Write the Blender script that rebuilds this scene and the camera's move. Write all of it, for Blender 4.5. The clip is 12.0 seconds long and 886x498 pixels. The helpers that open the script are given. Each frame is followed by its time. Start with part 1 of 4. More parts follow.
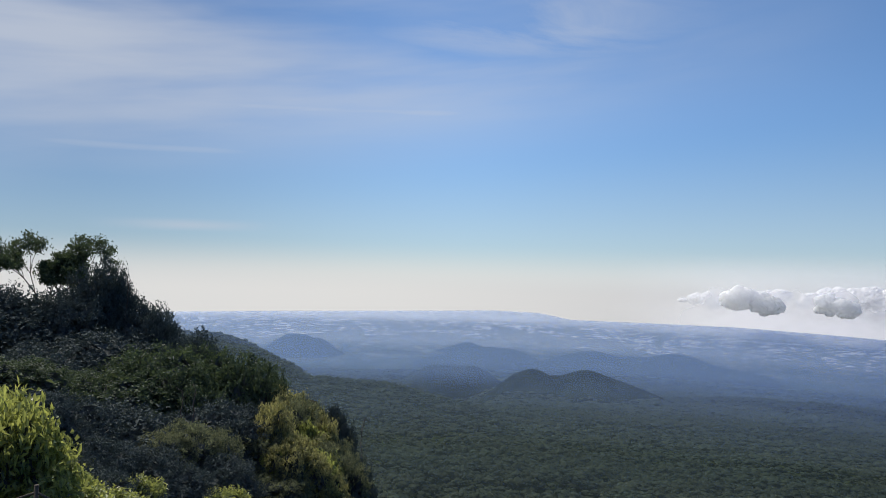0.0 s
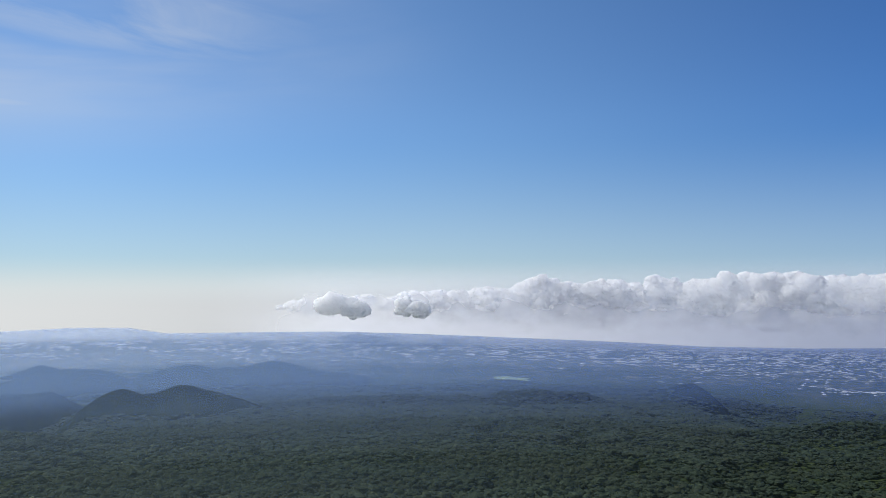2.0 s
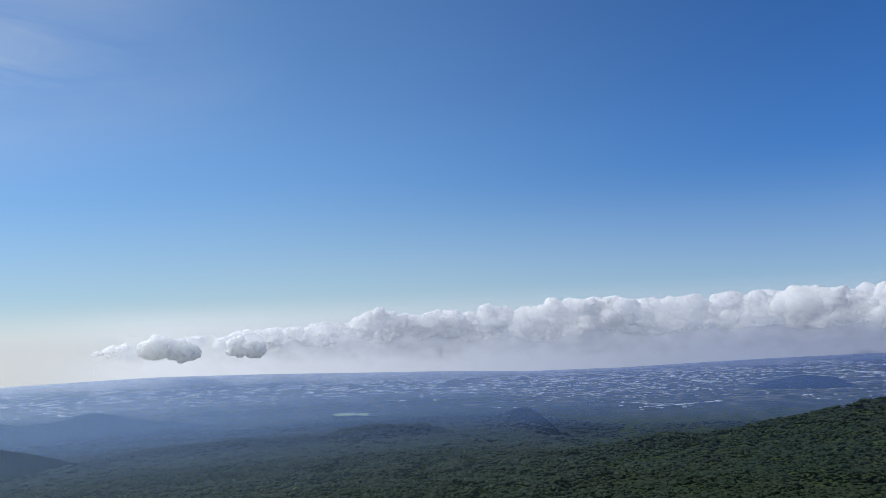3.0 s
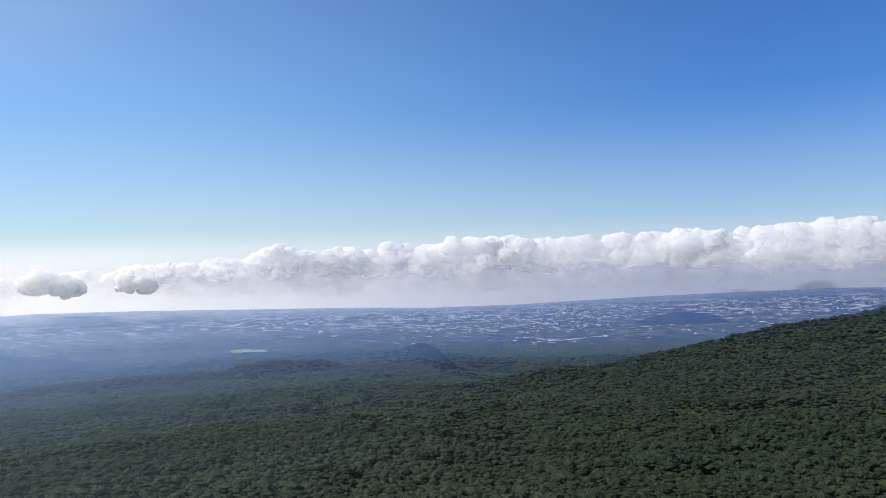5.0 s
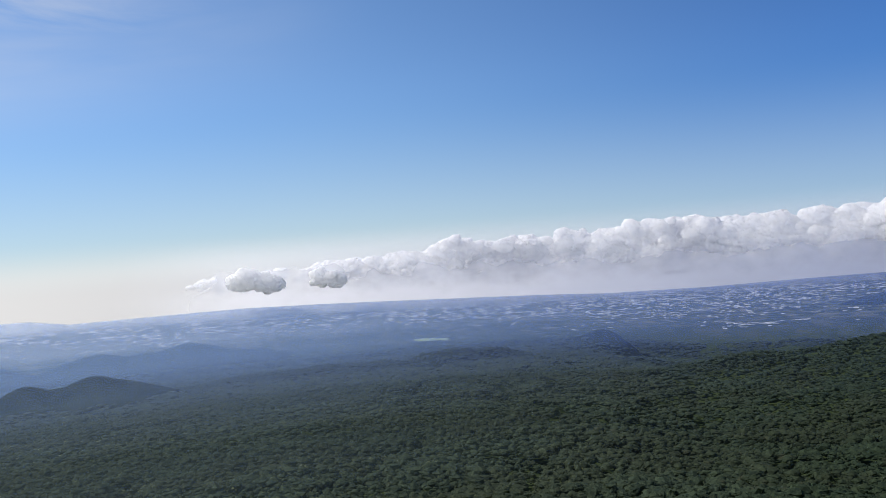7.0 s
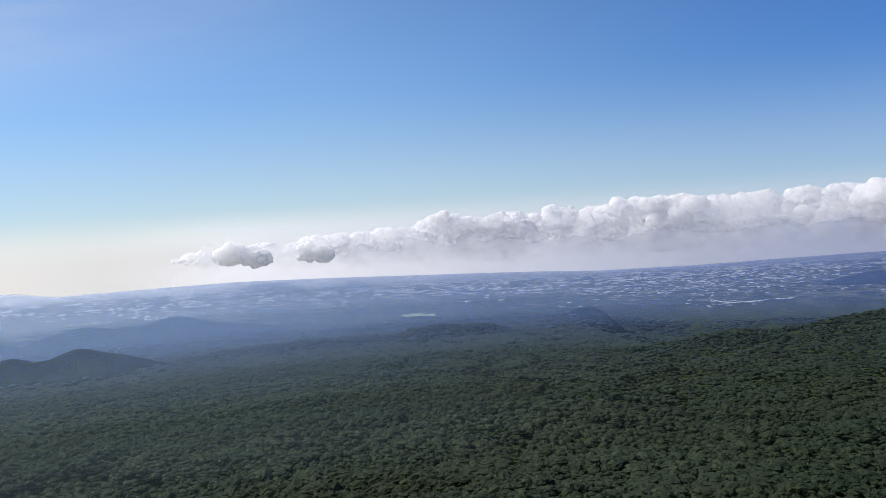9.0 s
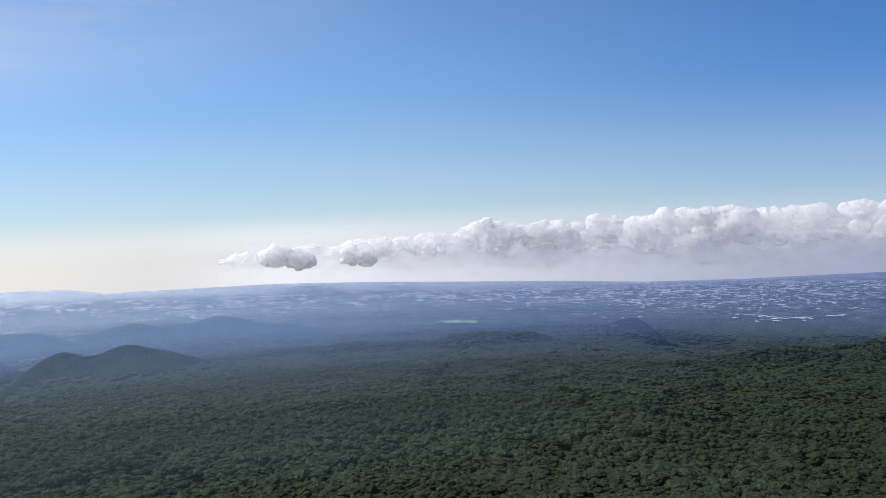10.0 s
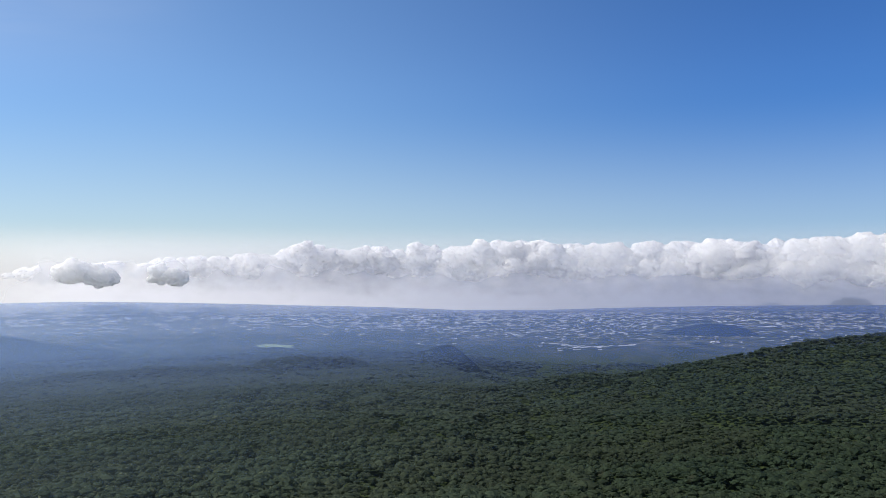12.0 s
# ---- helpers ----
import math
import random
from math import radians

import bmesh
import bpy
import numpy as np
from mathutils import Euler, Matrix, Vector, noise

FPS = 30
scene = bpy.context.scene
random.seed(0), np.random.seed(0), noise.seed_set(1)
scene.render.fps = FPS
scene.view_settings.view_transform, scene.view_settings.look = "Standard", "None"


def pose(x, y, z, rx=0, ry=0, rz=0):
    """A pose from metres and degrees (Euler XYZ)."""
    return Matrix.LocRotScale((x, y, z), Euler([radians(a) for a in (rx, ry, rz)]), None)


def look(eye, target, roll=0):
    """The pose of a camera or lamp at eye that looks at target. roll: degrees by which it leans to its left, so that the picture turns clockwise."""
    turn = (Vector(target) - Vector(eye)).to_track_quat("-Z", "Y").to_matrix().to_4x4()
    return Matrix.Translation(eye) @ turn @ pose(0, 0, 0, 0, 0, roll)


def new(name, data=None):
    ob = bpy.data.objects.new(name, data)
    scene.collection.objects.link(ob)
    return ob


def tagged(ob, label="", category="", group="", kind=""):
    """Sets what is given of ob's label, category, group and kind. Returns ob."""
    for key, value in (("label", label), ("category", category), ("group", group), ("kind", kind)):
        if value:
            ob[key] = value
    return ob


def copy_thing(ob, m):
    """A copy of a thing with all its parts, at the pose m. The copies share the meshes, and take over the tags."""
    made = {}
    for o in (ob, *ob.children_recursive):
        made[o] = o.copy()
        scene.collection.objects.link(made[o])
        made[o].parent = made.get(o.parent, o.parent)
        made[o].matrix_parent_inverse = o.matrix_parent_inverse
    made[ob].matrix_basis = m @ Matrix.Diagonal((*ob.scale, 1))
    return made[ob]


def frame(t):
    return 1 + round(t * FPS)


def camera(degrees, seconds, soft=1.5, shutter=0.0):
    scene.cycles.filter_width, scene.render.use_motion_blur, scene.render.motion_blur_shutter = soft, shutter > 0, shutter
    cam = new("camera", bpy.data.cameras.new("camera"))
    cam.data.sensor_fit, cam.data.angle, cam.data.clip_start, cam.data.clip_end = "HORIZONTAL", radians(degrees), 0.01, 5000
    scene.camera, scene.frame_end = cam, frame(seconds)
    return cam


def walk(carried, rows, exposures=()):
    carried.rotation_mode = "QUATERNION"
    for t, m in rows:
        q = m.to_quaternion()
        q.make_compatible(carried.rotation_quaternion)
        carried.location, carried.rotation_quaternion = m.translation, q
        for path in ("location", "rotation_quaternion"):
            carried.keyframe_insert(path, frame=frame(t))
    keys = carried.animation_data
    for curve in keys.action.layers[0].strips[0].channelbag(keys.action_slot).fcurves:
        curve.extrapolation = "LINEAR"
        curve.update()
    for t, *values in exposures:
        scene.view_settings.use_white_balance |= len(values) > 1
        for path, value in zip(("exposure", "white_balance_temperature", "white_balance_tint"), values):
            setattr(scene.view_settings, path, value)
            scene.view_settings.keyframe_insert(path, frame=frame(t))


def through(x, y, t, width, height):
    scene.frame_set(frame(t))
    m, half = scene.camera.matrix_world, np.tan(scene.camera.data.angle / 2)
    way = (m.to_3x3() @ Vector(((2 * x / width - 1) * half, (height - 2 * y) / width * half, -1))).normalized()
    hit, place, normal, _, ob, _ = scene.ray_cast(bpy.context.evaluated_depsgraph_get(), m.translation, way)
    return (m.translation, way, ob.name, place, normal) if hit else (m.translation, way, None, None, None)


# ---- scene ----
EYE = 400.0          # height of the viewpoint above the zero level, metres
cam = camera(62.47, 12.0, soft=0.8)
rows = [
    (0.0, pose(0.00, 0, EYE, 92.20, -1.59, 0.00)),
    (0.2, pose(-0.10, 0, EYE, 91.72, -1.28, -3.40)),
    (0.5, pose(-0.24, 0, EYE, 91.09, -0.92, -10.89)),
    (0.75, pose(-0.36, 0, EYE, 91.55, -0.70, -15.05)),
    (1.0, pose(-0.50, 0, EYE, 92.10, -0.46, -15.90)),
    (1.25, pose(-0.69, 0, EYE, 92.20, -0.10, -18.90)),
    (1.5, pose(-0.86, 0, EYE, 92.28, 0.30, -23.63)),
    (1.75, pose(-0.97, 0, EYE, 92.75, 0.22, -26.30)),
    (2.0, pose(-1.05, 0, EYE, 93.33, 0.09, -30.74)),
    (2.5, pose(-1.12, 0, EYE, 94.48, 0.02, -31.64)),
    (3.0, pose(-1.14, 0, EYE, 95.69, 2.56, -43.36)),
    (3.5, pose(-1.15, 0, EYE, 95.16, 2.69, -49.13)),
    (3.7, pose(-1.15, 0, EYE, 94.51, 1.03, -52.14)),
    (5.3, pose(-1.15, 0, EYE, 89.84, 2.63, -50.24)),
    (5.5, pose(-1.15, 0, EYE, 89.88, 3.17, -49.20)),
    (6.0, pose(-1.15, 0, EYE, 90.08, 5.21, -45.58)),
    (6.5, pose(-1.15, 0, EYE, 90.39, 4.72, -40.05)),
    (7.0, pose(-1.15, 0, EYE, 90.28, 4.38, -37.42)),
    (7.2, pose(-1.15, 0, EYE, 89.94, 4.34, -35.83)),
    (8.8, pose(-1.15, 0, EYE, 88.47, 3.68, -38.39)),
    (9.0, pose(-1.15, 0, EYE, 88.33, 3.79, -38.36)),
    (9.5, pose(-1.15, 0, EYE, 88.28, 4.58, -35.89)),
    (9.7, pose(-1.15, 0, EYE, 88.50, 3.90, -33.60)),
    (10.0, pose(-1.15, 0, EYE, 89.02, 2.48, -35.01)),
    (10.5, pose(-1.15, 0, EYE, 90.23, 1.47, -42.69)),
    (11.0, pose(-1.15, 0, EYE, 90.19, 0.20, -45.26)),
    (11.5, pose(-1.15, 0, EYE, 90.44, 0.24, -45.85)),
    (12.0, pose(-1.15, 0, EYE, 90.70, 0.00, -48.97)),
]
walk(cam, rows, exposures=[(0.0, -0.03, 6450, 10), (0.5, -0.10, 6300, 9.5), (1.0, 0.07, 6400, 9), (2.0, 0.01, 6250, 8), (2.5, 0.03, 6250, 8), (3.0, -0.02, 6080, 7), (3.5, 0.26, 6400, 6),
                           (5.3, 0.36, 6520, 9), (6.2, 0.20, 6400, 10), (7.2, 0.14, 6450, 11), (9.0, 0.21, 6500, 11), (12.0, 0.22, 6500, 10.5)])

# ---- light ----
SUN_AZ, SUN_EL = -38.0, 50.0     # degrees clockwise from +y, degrees up
sun_dir = Vector((math.sin(radians(SUN_AZ)) * math.cos(radians(SUN_EL)),
                  math.cos(radians(SUN_AZ)) * math.cos(radians(SUN_EL)), math.sin(radians(SUN_EL))))
sun = new("sun", bpy.data.lights.new("sun", "SUN"))
sun.data.energy, sun.data.angle, sun.data.color = 4.4, radians(0.55), (1.0, 0.95, 0.87)
sun.matrix_world = look(Vector((0, 0, EYE + 900)) + sun_dir * 100, (0, 0, EYE + 900))


class Nodes:
    """Small helper to wire node trees."""

    def __init__(self, tree):
        self.tree = tree
        tree.nodes.clear()

    def add(self, kind, ins=None, **attrs):
        node = self.tree.nodes.new("ShaderNode" + kind)
        for key, value in attrs.items():
            setattr(node, key, value)
        for key, value in (ins or {}).items():
            if isinstance(value, bpy.types.NodeSocket):
                self.tree.links.new(value, node.inputs[key])
            else:
                node.inputs[key].default_value = value
        return node

    def math(self, op, a, b=0.0, c=0.0, clamp=False):
        return self.add("Math", {0: a, 1: b, 2: c}, operation=op, use_clamp=clamp).outputs[0]

    def step(self, v, lo, hi, to_lo=0.0, to_hi=1.0):
        return self.add("MapRange", {"Value": v, "From Min": lo, "From Max": hi, "To Min": to_lo, "To Max": to_hi},
                        interpolation_type="SMOOTHSTEP").outputs[0]

    def mix(self, f, a, b):
        return self.add("MixRGB", {"Fac": f, "Color1": a, "Color2": b}).outputs[0]

    def noise(self, vec, scale, detail=4.0, rough=0.55, distort=0.0):
        return self.add("TexNoise", {"Vector": vec, "Scale": scale, "Detail": detail, "Roughness": rough,
                                     "Distortion": distort}).outputs[0]


def build_world():
    world = bpy.data.worlds.new("sky")
    scene.world = world
    world.use_nodes = True
    n = Nodes(world.node_tree)
    sky = n.add("TexSky", sky_type="NISHITA", sun_disc=False, sun_elevation=radians(SUN_EL), sun_rotation=radians(SUN_AZ),
                altitude=1400, air_density=1.0, dust_density=0.3, ozone_density=3.0)
    way = n.add("TexCoord").outputs["Generated"]
    sep = n.add("SeparateXYZ", {0: way}).outputs
    el = n.math("ARCSINE", sep[2])
    az = n.math("ARCTAN2", sep[0], sep[1])
    # whitish sea haze lying along the horizon, brighter and warmer towards the sun
    near_sun = n.step(az, radians(75), radians(-10))
    haze_col = n.mix(near_sun, (2.3, 2.5, 3.25, 1), (6.6, 6.45, 6.25, 1))
    haze_col = n.mix(n.step(el, radians(-1.2), radians(1.0)), haze_col, n.mix(near_sun, (5.3, 5.8, 6.6, 1), (6.9, 6.7, 6.5, 1)))
    low = n.step(el, radians(2.8), radians(-1.5), 0.0, 0.9)
    veil = n.step(el, radians(12.0), radians(-1.0), 0.0, 0.42)
    deep = n.add("MixRGB", {"Fac": 1.0, "Color1": sky.outputs[0], "Color2": n.mix(n.step(az, radians(26), radians(80)), n.mix(n.step(az, radians(5), radians(-30)), (0.75, 0.89, 1.0, 1), (0.36, 0.49, 0.60, 1)), (0.295, 0.545, 0.87, 1))}, blend_type="MULTIPLY").outputs[0]
    dim = n.step(el, radians(1.0), radians(14.0), 0.74, 1.0)
    deep = n.add("MixRGB", {"Fac": 1.0, "Color1": deep, "Color2": n.add("CombineXYZ", {0: dim, 1: dim, 2: dim}).outputs[0]}, blend_type="MULTIPLY").outputs[0]
    col = n.mix(veil, deep, (4.9, 5.7, 6.8, 1))
    col = n.mix(low, col, haze_col)
    # thin high cirrus: a broad soft veil and a few long fine streaks
    slant = n.math("SUBTRACT", el, n.math("MULTIPLY", az, 0.10))
    broad = n.noise(n.add("CombineXYZ", {0: n.math("MULTIPLY", az, 1.5), 1: n.math("MULTIPLY", slant, 8.0), 2: 0.7}).outputs[0], 1.0, 5.0, 0.5, 0.2)
    fine = n.noise(n.add("CombineXYZ", {0: n.math("MULTIPLY", az, 5.0), 1: n.math("MULTIPLY", slant, 50.0), 2: 4.2}).outputs[0], 1.0, 4.0, 0.5, 0.3)
    area = n.math("MULTIPLY", n.step(az, radians(36), radians(-6)), n.step(n.math("SUBTRACT", el, n.math("MULTIPLY", az, 0.12)), radians(7), radians(17)))
    soft_veil = n.math("MULTIPLY", n.math("MULTIPLY", n.step(broad, 0.26, 0.70), area), 0.8)
    cirrus = n.math("MULTIPLY", soft_veil, n.step(fine, 0.2, 0.7, 0.85, 1.0))
    # single streaks: height, slant, thickness, from and to bearing, strength
    for mid, tilt, thick, lo, hi, amount in ((12.6, 0.015, 0.8, -30, 7, 0.6), (3.6, 0.01, 0.6, -27, -12, 0.6), (9.2, 0.02, 0.7, -36, -10, 0.4), (14.8, 0.0, 0.5, -4, 10, 0.3)):
        off = n.math("ABSOLUTE", n.math("SUBTRACT", n.math("SUBTRACT", el, n.math("MULTIPLY", az, tilt)), n.math("ADD", radians(mid - 0.5), n.math("MULTIPLY", broad, radians(1.0)))))
        band = n.math("MULTIPLY", n.step(off, radians(thick), 0.0), n.math("MULTIPLY", n.step(az, radians(lo), radians(lo + 9)), n.step(az, radians(hi), radians(hi - 9))))
        cirrus = n.math("MAXIMUM", cirrus, n.math("MULTIPLY", n.math("MULTIPLY", band, n.step(fine, 0.2, 0.55, 0.65, 1.0)), amount))
    # a thinner, torn patch east of the veil
    torn = n.noise(n.add("CombineXYZ", {0: n.math("MULTIPLY", az, 3.4), 1: n.math("MULTIPLY", n.math("ADD", el, n.math("MULTIPLY", az, 0.08)), 17.0), 2: 9.3}).outputs[0], 1.0, 6.0, 0.6, 0.5)
    spot = n.math("MULTIPLY", n.math("MULTIPLY", n.step(az, radians(-12), radians(4)), n.step(az, radians(27), radians(8))), n.math("MULTIPLY", n.step(el, radians(15), radians(19)), n.step(el, radians(27), radians(20))))
    cirrus = n.math("MAXIMUM", cirrus, n.math("MULTIPLY", n.math("MULTIPLY", n.step(torn, 0.30, 0.72), spot), 0.5))
    col = n.mix(cirrus, col, (4.7, 5.05, 5.7, 1))
    bg = n.add("Background", {"Color": col, "Strength": 0.118})
    n.tree.links.new(bg.outputs[0], n.add("OutputWorld").inputs[0])


build_world()


# ---- materials ----
def material(name, build):
    m = bpy.data.materials.new(name)
    m.use_nodes = True
    n = Nodes(m.node_tree)
    shader = build(n)
    n.tree.links.new(shader, n.add("OutputMaterial").inputs[0])
    return m


def principled(n, **ins):
    return n.add("BsdfPrincipled", {k.replace("_", " "): v for k, v in ins.items()}).outputs[0]


def bump(n, height, strength, distance):
    return n.add("Bump", {"Height": height, "Strength": strength, "Distance": distance}).outputs[0]


def place(n):
    return n.add("NewGeometry").outputs["Position"]


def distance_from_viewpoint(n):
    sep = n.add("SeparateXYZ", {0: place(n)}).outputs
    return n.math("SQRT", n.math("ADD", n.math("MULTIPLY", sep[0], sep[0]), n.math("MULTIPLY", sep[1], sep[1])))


def leaf_look(dark, light, trans, source="island", grain=3.0, rough=0.65, through=0.35, shine=0.0):
    """Leaves: two greens mixed from piece to piece, with light passing through the blade."""
    def build(n):
        pick = n.add("NewGeometry").outputs["Random Per Island"] if source == "island" else n.add("ObjectInfo").outputs["Random"]
        big = n.noise(place(n), grain, 3.0)
        f = n.math("ADD", n.math("MULTIPLY", pick, 0.6), n.math("MULTIPLY", big, 0.55), clamp=True)
        col = n.mix(f, (*dark, 1), (*light, 1))
        base = principled(n, Base_Color=col, Roughness=rough, Specular_IOR_Level=shine)
        glow = n.add("BsdfTranslucent", {"Color": n.mix(f, (*dark, 1), (*trans, 1))}).outputs[0]
        return n.add("MixShader", {0: through, 1: base, 2: glow}).outputs[0]
    return build


# blue of the sheen that imitates haze on woods, plain and coast hills
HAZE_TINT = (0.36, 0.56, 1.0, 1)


def canopy_look(n):
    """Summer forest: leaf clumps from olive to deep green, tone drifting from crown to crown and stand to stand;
    darker colours on the eastern flank stand in for weaker light there."""
    p = place(n)
    pick = n.add("NewGeometry").outputs["Random Per Island"]
    stand = n.noise(p, 0.010, 3.0)
    crown = n.noise(p, 0.19, 2.0, 0.5)
    sprays = n.noise(p, 1.1, 3.0, 0.7)
    tone = n.math("ADD", n.math("MULTIPLY", pick, 0.35), n.math("MULTIPLY", n.step(crown, 0.38, 0.62), 0.35))
    tone = n.math("ADD", tone, n.step(sprays, 0.40, 0.66, 0.0, 0.5))
    col = n.mix(tone, (0.022, 0.036, 0.030, 1), (0.084, 0.114, 0.072, 1))
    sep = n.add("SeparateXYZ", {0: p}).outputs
    # leaf colours taken down past this bearing, to imitate a dimmer flank
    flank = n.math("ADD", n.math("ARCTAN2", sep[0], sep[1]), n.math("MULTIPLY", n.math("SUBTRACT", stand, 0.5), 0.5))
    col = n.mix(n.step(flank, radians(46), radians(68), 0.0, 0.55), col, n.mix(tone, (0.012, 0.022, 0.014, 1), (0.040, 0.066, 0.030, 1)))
    col = n.mix(n.step(n.noise(p, 0.12, 2.0), 0.60, 0.74, 0.0, 0.4), col, (0.098, 0.090, 0.060, 1))
    col = n.mix(n.step(stand, 0.42, 0.62, 0.0, 0.4), col, (0.060, 0.068, 0.042, 1))
    # blue sheen rising with distance paints haze onto the crowns
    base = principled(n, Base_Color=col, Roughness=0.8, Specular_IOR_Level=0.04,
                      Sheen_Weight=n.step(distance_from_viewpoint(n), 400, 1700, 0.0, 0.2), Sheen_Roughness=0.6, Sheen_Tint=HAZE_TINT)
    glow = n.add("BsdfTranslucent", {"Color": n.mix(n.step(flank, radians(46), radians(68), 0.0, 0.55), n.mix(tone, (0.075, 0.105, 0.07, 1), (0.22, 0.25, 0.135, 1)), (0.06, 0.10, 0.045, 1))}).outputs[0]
    return n.add("MixShader", {0: 0.5, 1: base, 2: glow}).outputs[0]


def land_look(n):
    """The land sheet: undergrowth near by, closed woods, then a farmed plain with dark groves and paler fields."""
    p = place(n)
    r = distance_from_viewpoint(n)
    crown = n.add("TexVoronoi", {"Vector": p, "Scale": 0.11}).outputs["Distance"]
    grove = n.noise(p, 0.006, 6.0, 0.6)
    plots = n.noise(p, 0.02, 4.0, 0.6)
    wood = n.mix(n.step(crown, 0.2, 0.9), (0.042, 0.058, 0.024, 1), (0.018, 0.028, 0.014, 1))
    turf = n.mix(n.step(n.noise(p, 1.3, 6.0, 0.7), 0.38, 0.62), (0.030, 0.026, 0.018, 1), (0.034, 0.045, 0.018, 1))
    turf = n.mix(n.step(n.noise(p, 14.0, 4.0, 0.7), 0.45, 0.7, 0.0, 0.6), turf, (0.060, 0.058, 0.030, 1))
    wood = n.mix(n.step(r, 60, 200), turf, wood)
    wood = n.mix(n.step(grove, 0.4, 0.65, 0.0, 0.6), wood, (0.030, 0.042, 0.022, 1))
    parcel = n.add("TexVoronoi", {"Vector": n.add("VectorMath", {0: p, 1: (1.0, 1.0, 0.0)}, operation="MULTIPLY").outputs[0], "Scale": 0.022}).outputs["Color"]
    sown = n.step(n.add("SeparateXYZ", {0: parcel}).outputs[0], 0.45, 1.0)
    farm = n.mix(n.step(plots, 0.42, 0.62), (0.030, 0.044, 0.028, 1), (0.10, 0.11, 0.07, 1))
    farm = n.mix(n.math("MULTIPLY", sown, n.step(grove, 0.40, 0.55)), farm, (0.19, 0.19, 0.15, 1))
    col = n.mix(n.step(r, 2000, 2900), wood, farm)
    # sheen that grows with distance, standing in for haze over the plain
    haze_sheen = n.math("MULTIPLY", n.step(r, 900, 2600, 0.0, 0.05), n.step(grove, 0.3, 0.7, 0.8, 1.2))
    return principled(n, Base_Color=col, Roughness=0.9, Specular_IOR_Level=0.0, Sheen_Weight=haze_sheen, Sheen_Roughness=0.45,
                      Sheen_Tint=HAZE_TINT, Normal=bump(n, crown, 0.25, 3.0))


def hill_look(weight):
    def build(n):
        p = place(n)
        stand = n.noise(p, 0.03, 6.0, 0.65)
        col = n.mix(n.step(stand, 0.35, 0.7), (0.012, 0.020, 0.016, 1), (0.030, 0.040, 0.028, 1))
        # weight: how much blue sheen is laid on to imitate haze
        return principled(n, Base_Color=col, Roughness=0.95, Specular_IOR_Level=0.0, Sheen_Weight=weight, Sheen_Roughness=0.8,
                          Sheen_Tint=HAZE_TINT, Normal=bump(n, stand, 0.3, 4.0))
    return build


def cloud_look(most, low, high, glow=0.44, deep=320.0):
    """Cumulus: light scattered inside, ragged and thinning towards the base."""
    def build(n):
        p = place(n)
        a = n.noise(p, 0.010, 6.0, 0.62)
        b = n.noise(p, 0.045, 5.0, 0.65)
        h = n.math("ADD", a, n.math("MULTIPLY", b, 0.4))
        solid = principled(n, Base_Color=(0.97, 0.972, 0.982, 1), Roughness=1.0, Specular_IOR_Level=0.0, Normal=bump(n, h, 0.15, 20.0),
                           Subsurface_Weight=1.0, Subsurface_Radius=(1.0, 1.0, 1.0), Subsurface_Scale=deep)
        through_light = n.add("BsdfTranslucent", {"Color": (0.955, 0.955, 0.965, 1)}).outputs[0]
        solid = n.add("MixShader", {0: glow, 1: solid, 2: through_light}).outputs[0]
        z = n.add("SeparateXYZ", {0: p}).outputs[2]
        lift = n.math("ADD", z, n.math("MULTIPLY", n.math("SUBTRACT", n.noise(p, 0.006, 2.0, 0.5), 0.5), 120.0))
        thin = n.step(lift, EYE + low, EYE + high, 0.0, most)
        return n.add("MixShader", {0: thin, 1: n.add("BsdfTransparent").outputs[0], 2: solid}).outputs[0]
    return build


def plastic_look(n):
    pick = n.add("NewGeometry").outputs["Random Per Island"]
    streak = n.noise(place(n), 0.08, 3.0)
    f = n.math("ADD", n.math("MULTIPLY", pick, 0.7), n.math("MULTIPLY", streak, 0.4), clamp=True)
    return principled(n, Base_Color=n.mix(f, (0.36, 0.37, 0.36, 1), (0.97, 0.97, 0.97, 1)), Roughness=0.5, Specular_IOR_Level=0.35)


def plain_look(col, rough=0.8, vary=0.35, scale=6.0):
    def build(n):
        f = n.noise(place(n), scale, 5.0, 0.6)
        dark = tuple(c * (1 - vary) for c in col)
        light = tuple(min(1, c * (1 + vary)) for c in col)
        return principled(n, Base_Color=n.mix(f, (*dark, 1), (*light, 1)), Roughness=rough, Specular_IOR_Level=0.3,
                          Normal=bump(n, f, 0.4, 0.02))
    return build


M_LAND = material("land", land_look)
M_HILL = material("wooded_hill", hill_look(0.0))
M_HILL_FAR = material("wooded_hill_far", hill_look(0.0))
# the coast hills' blue is painted haze, not the colour of their rock
M_HILL_COAST = material("hazed_coast_hill", hill_look(0.35))
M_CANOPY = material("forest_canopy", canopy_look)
M_CLOUD = material("cumulus", cloud_look(1.0, -250, -50, 0.56))
M_PUFF = material("small_cumulus", cloud_look(1.0, -480, -470, 0.36, 340.0))
M_WISP = material("thin_cumulus", cloud_look(0.8, -260, -60))


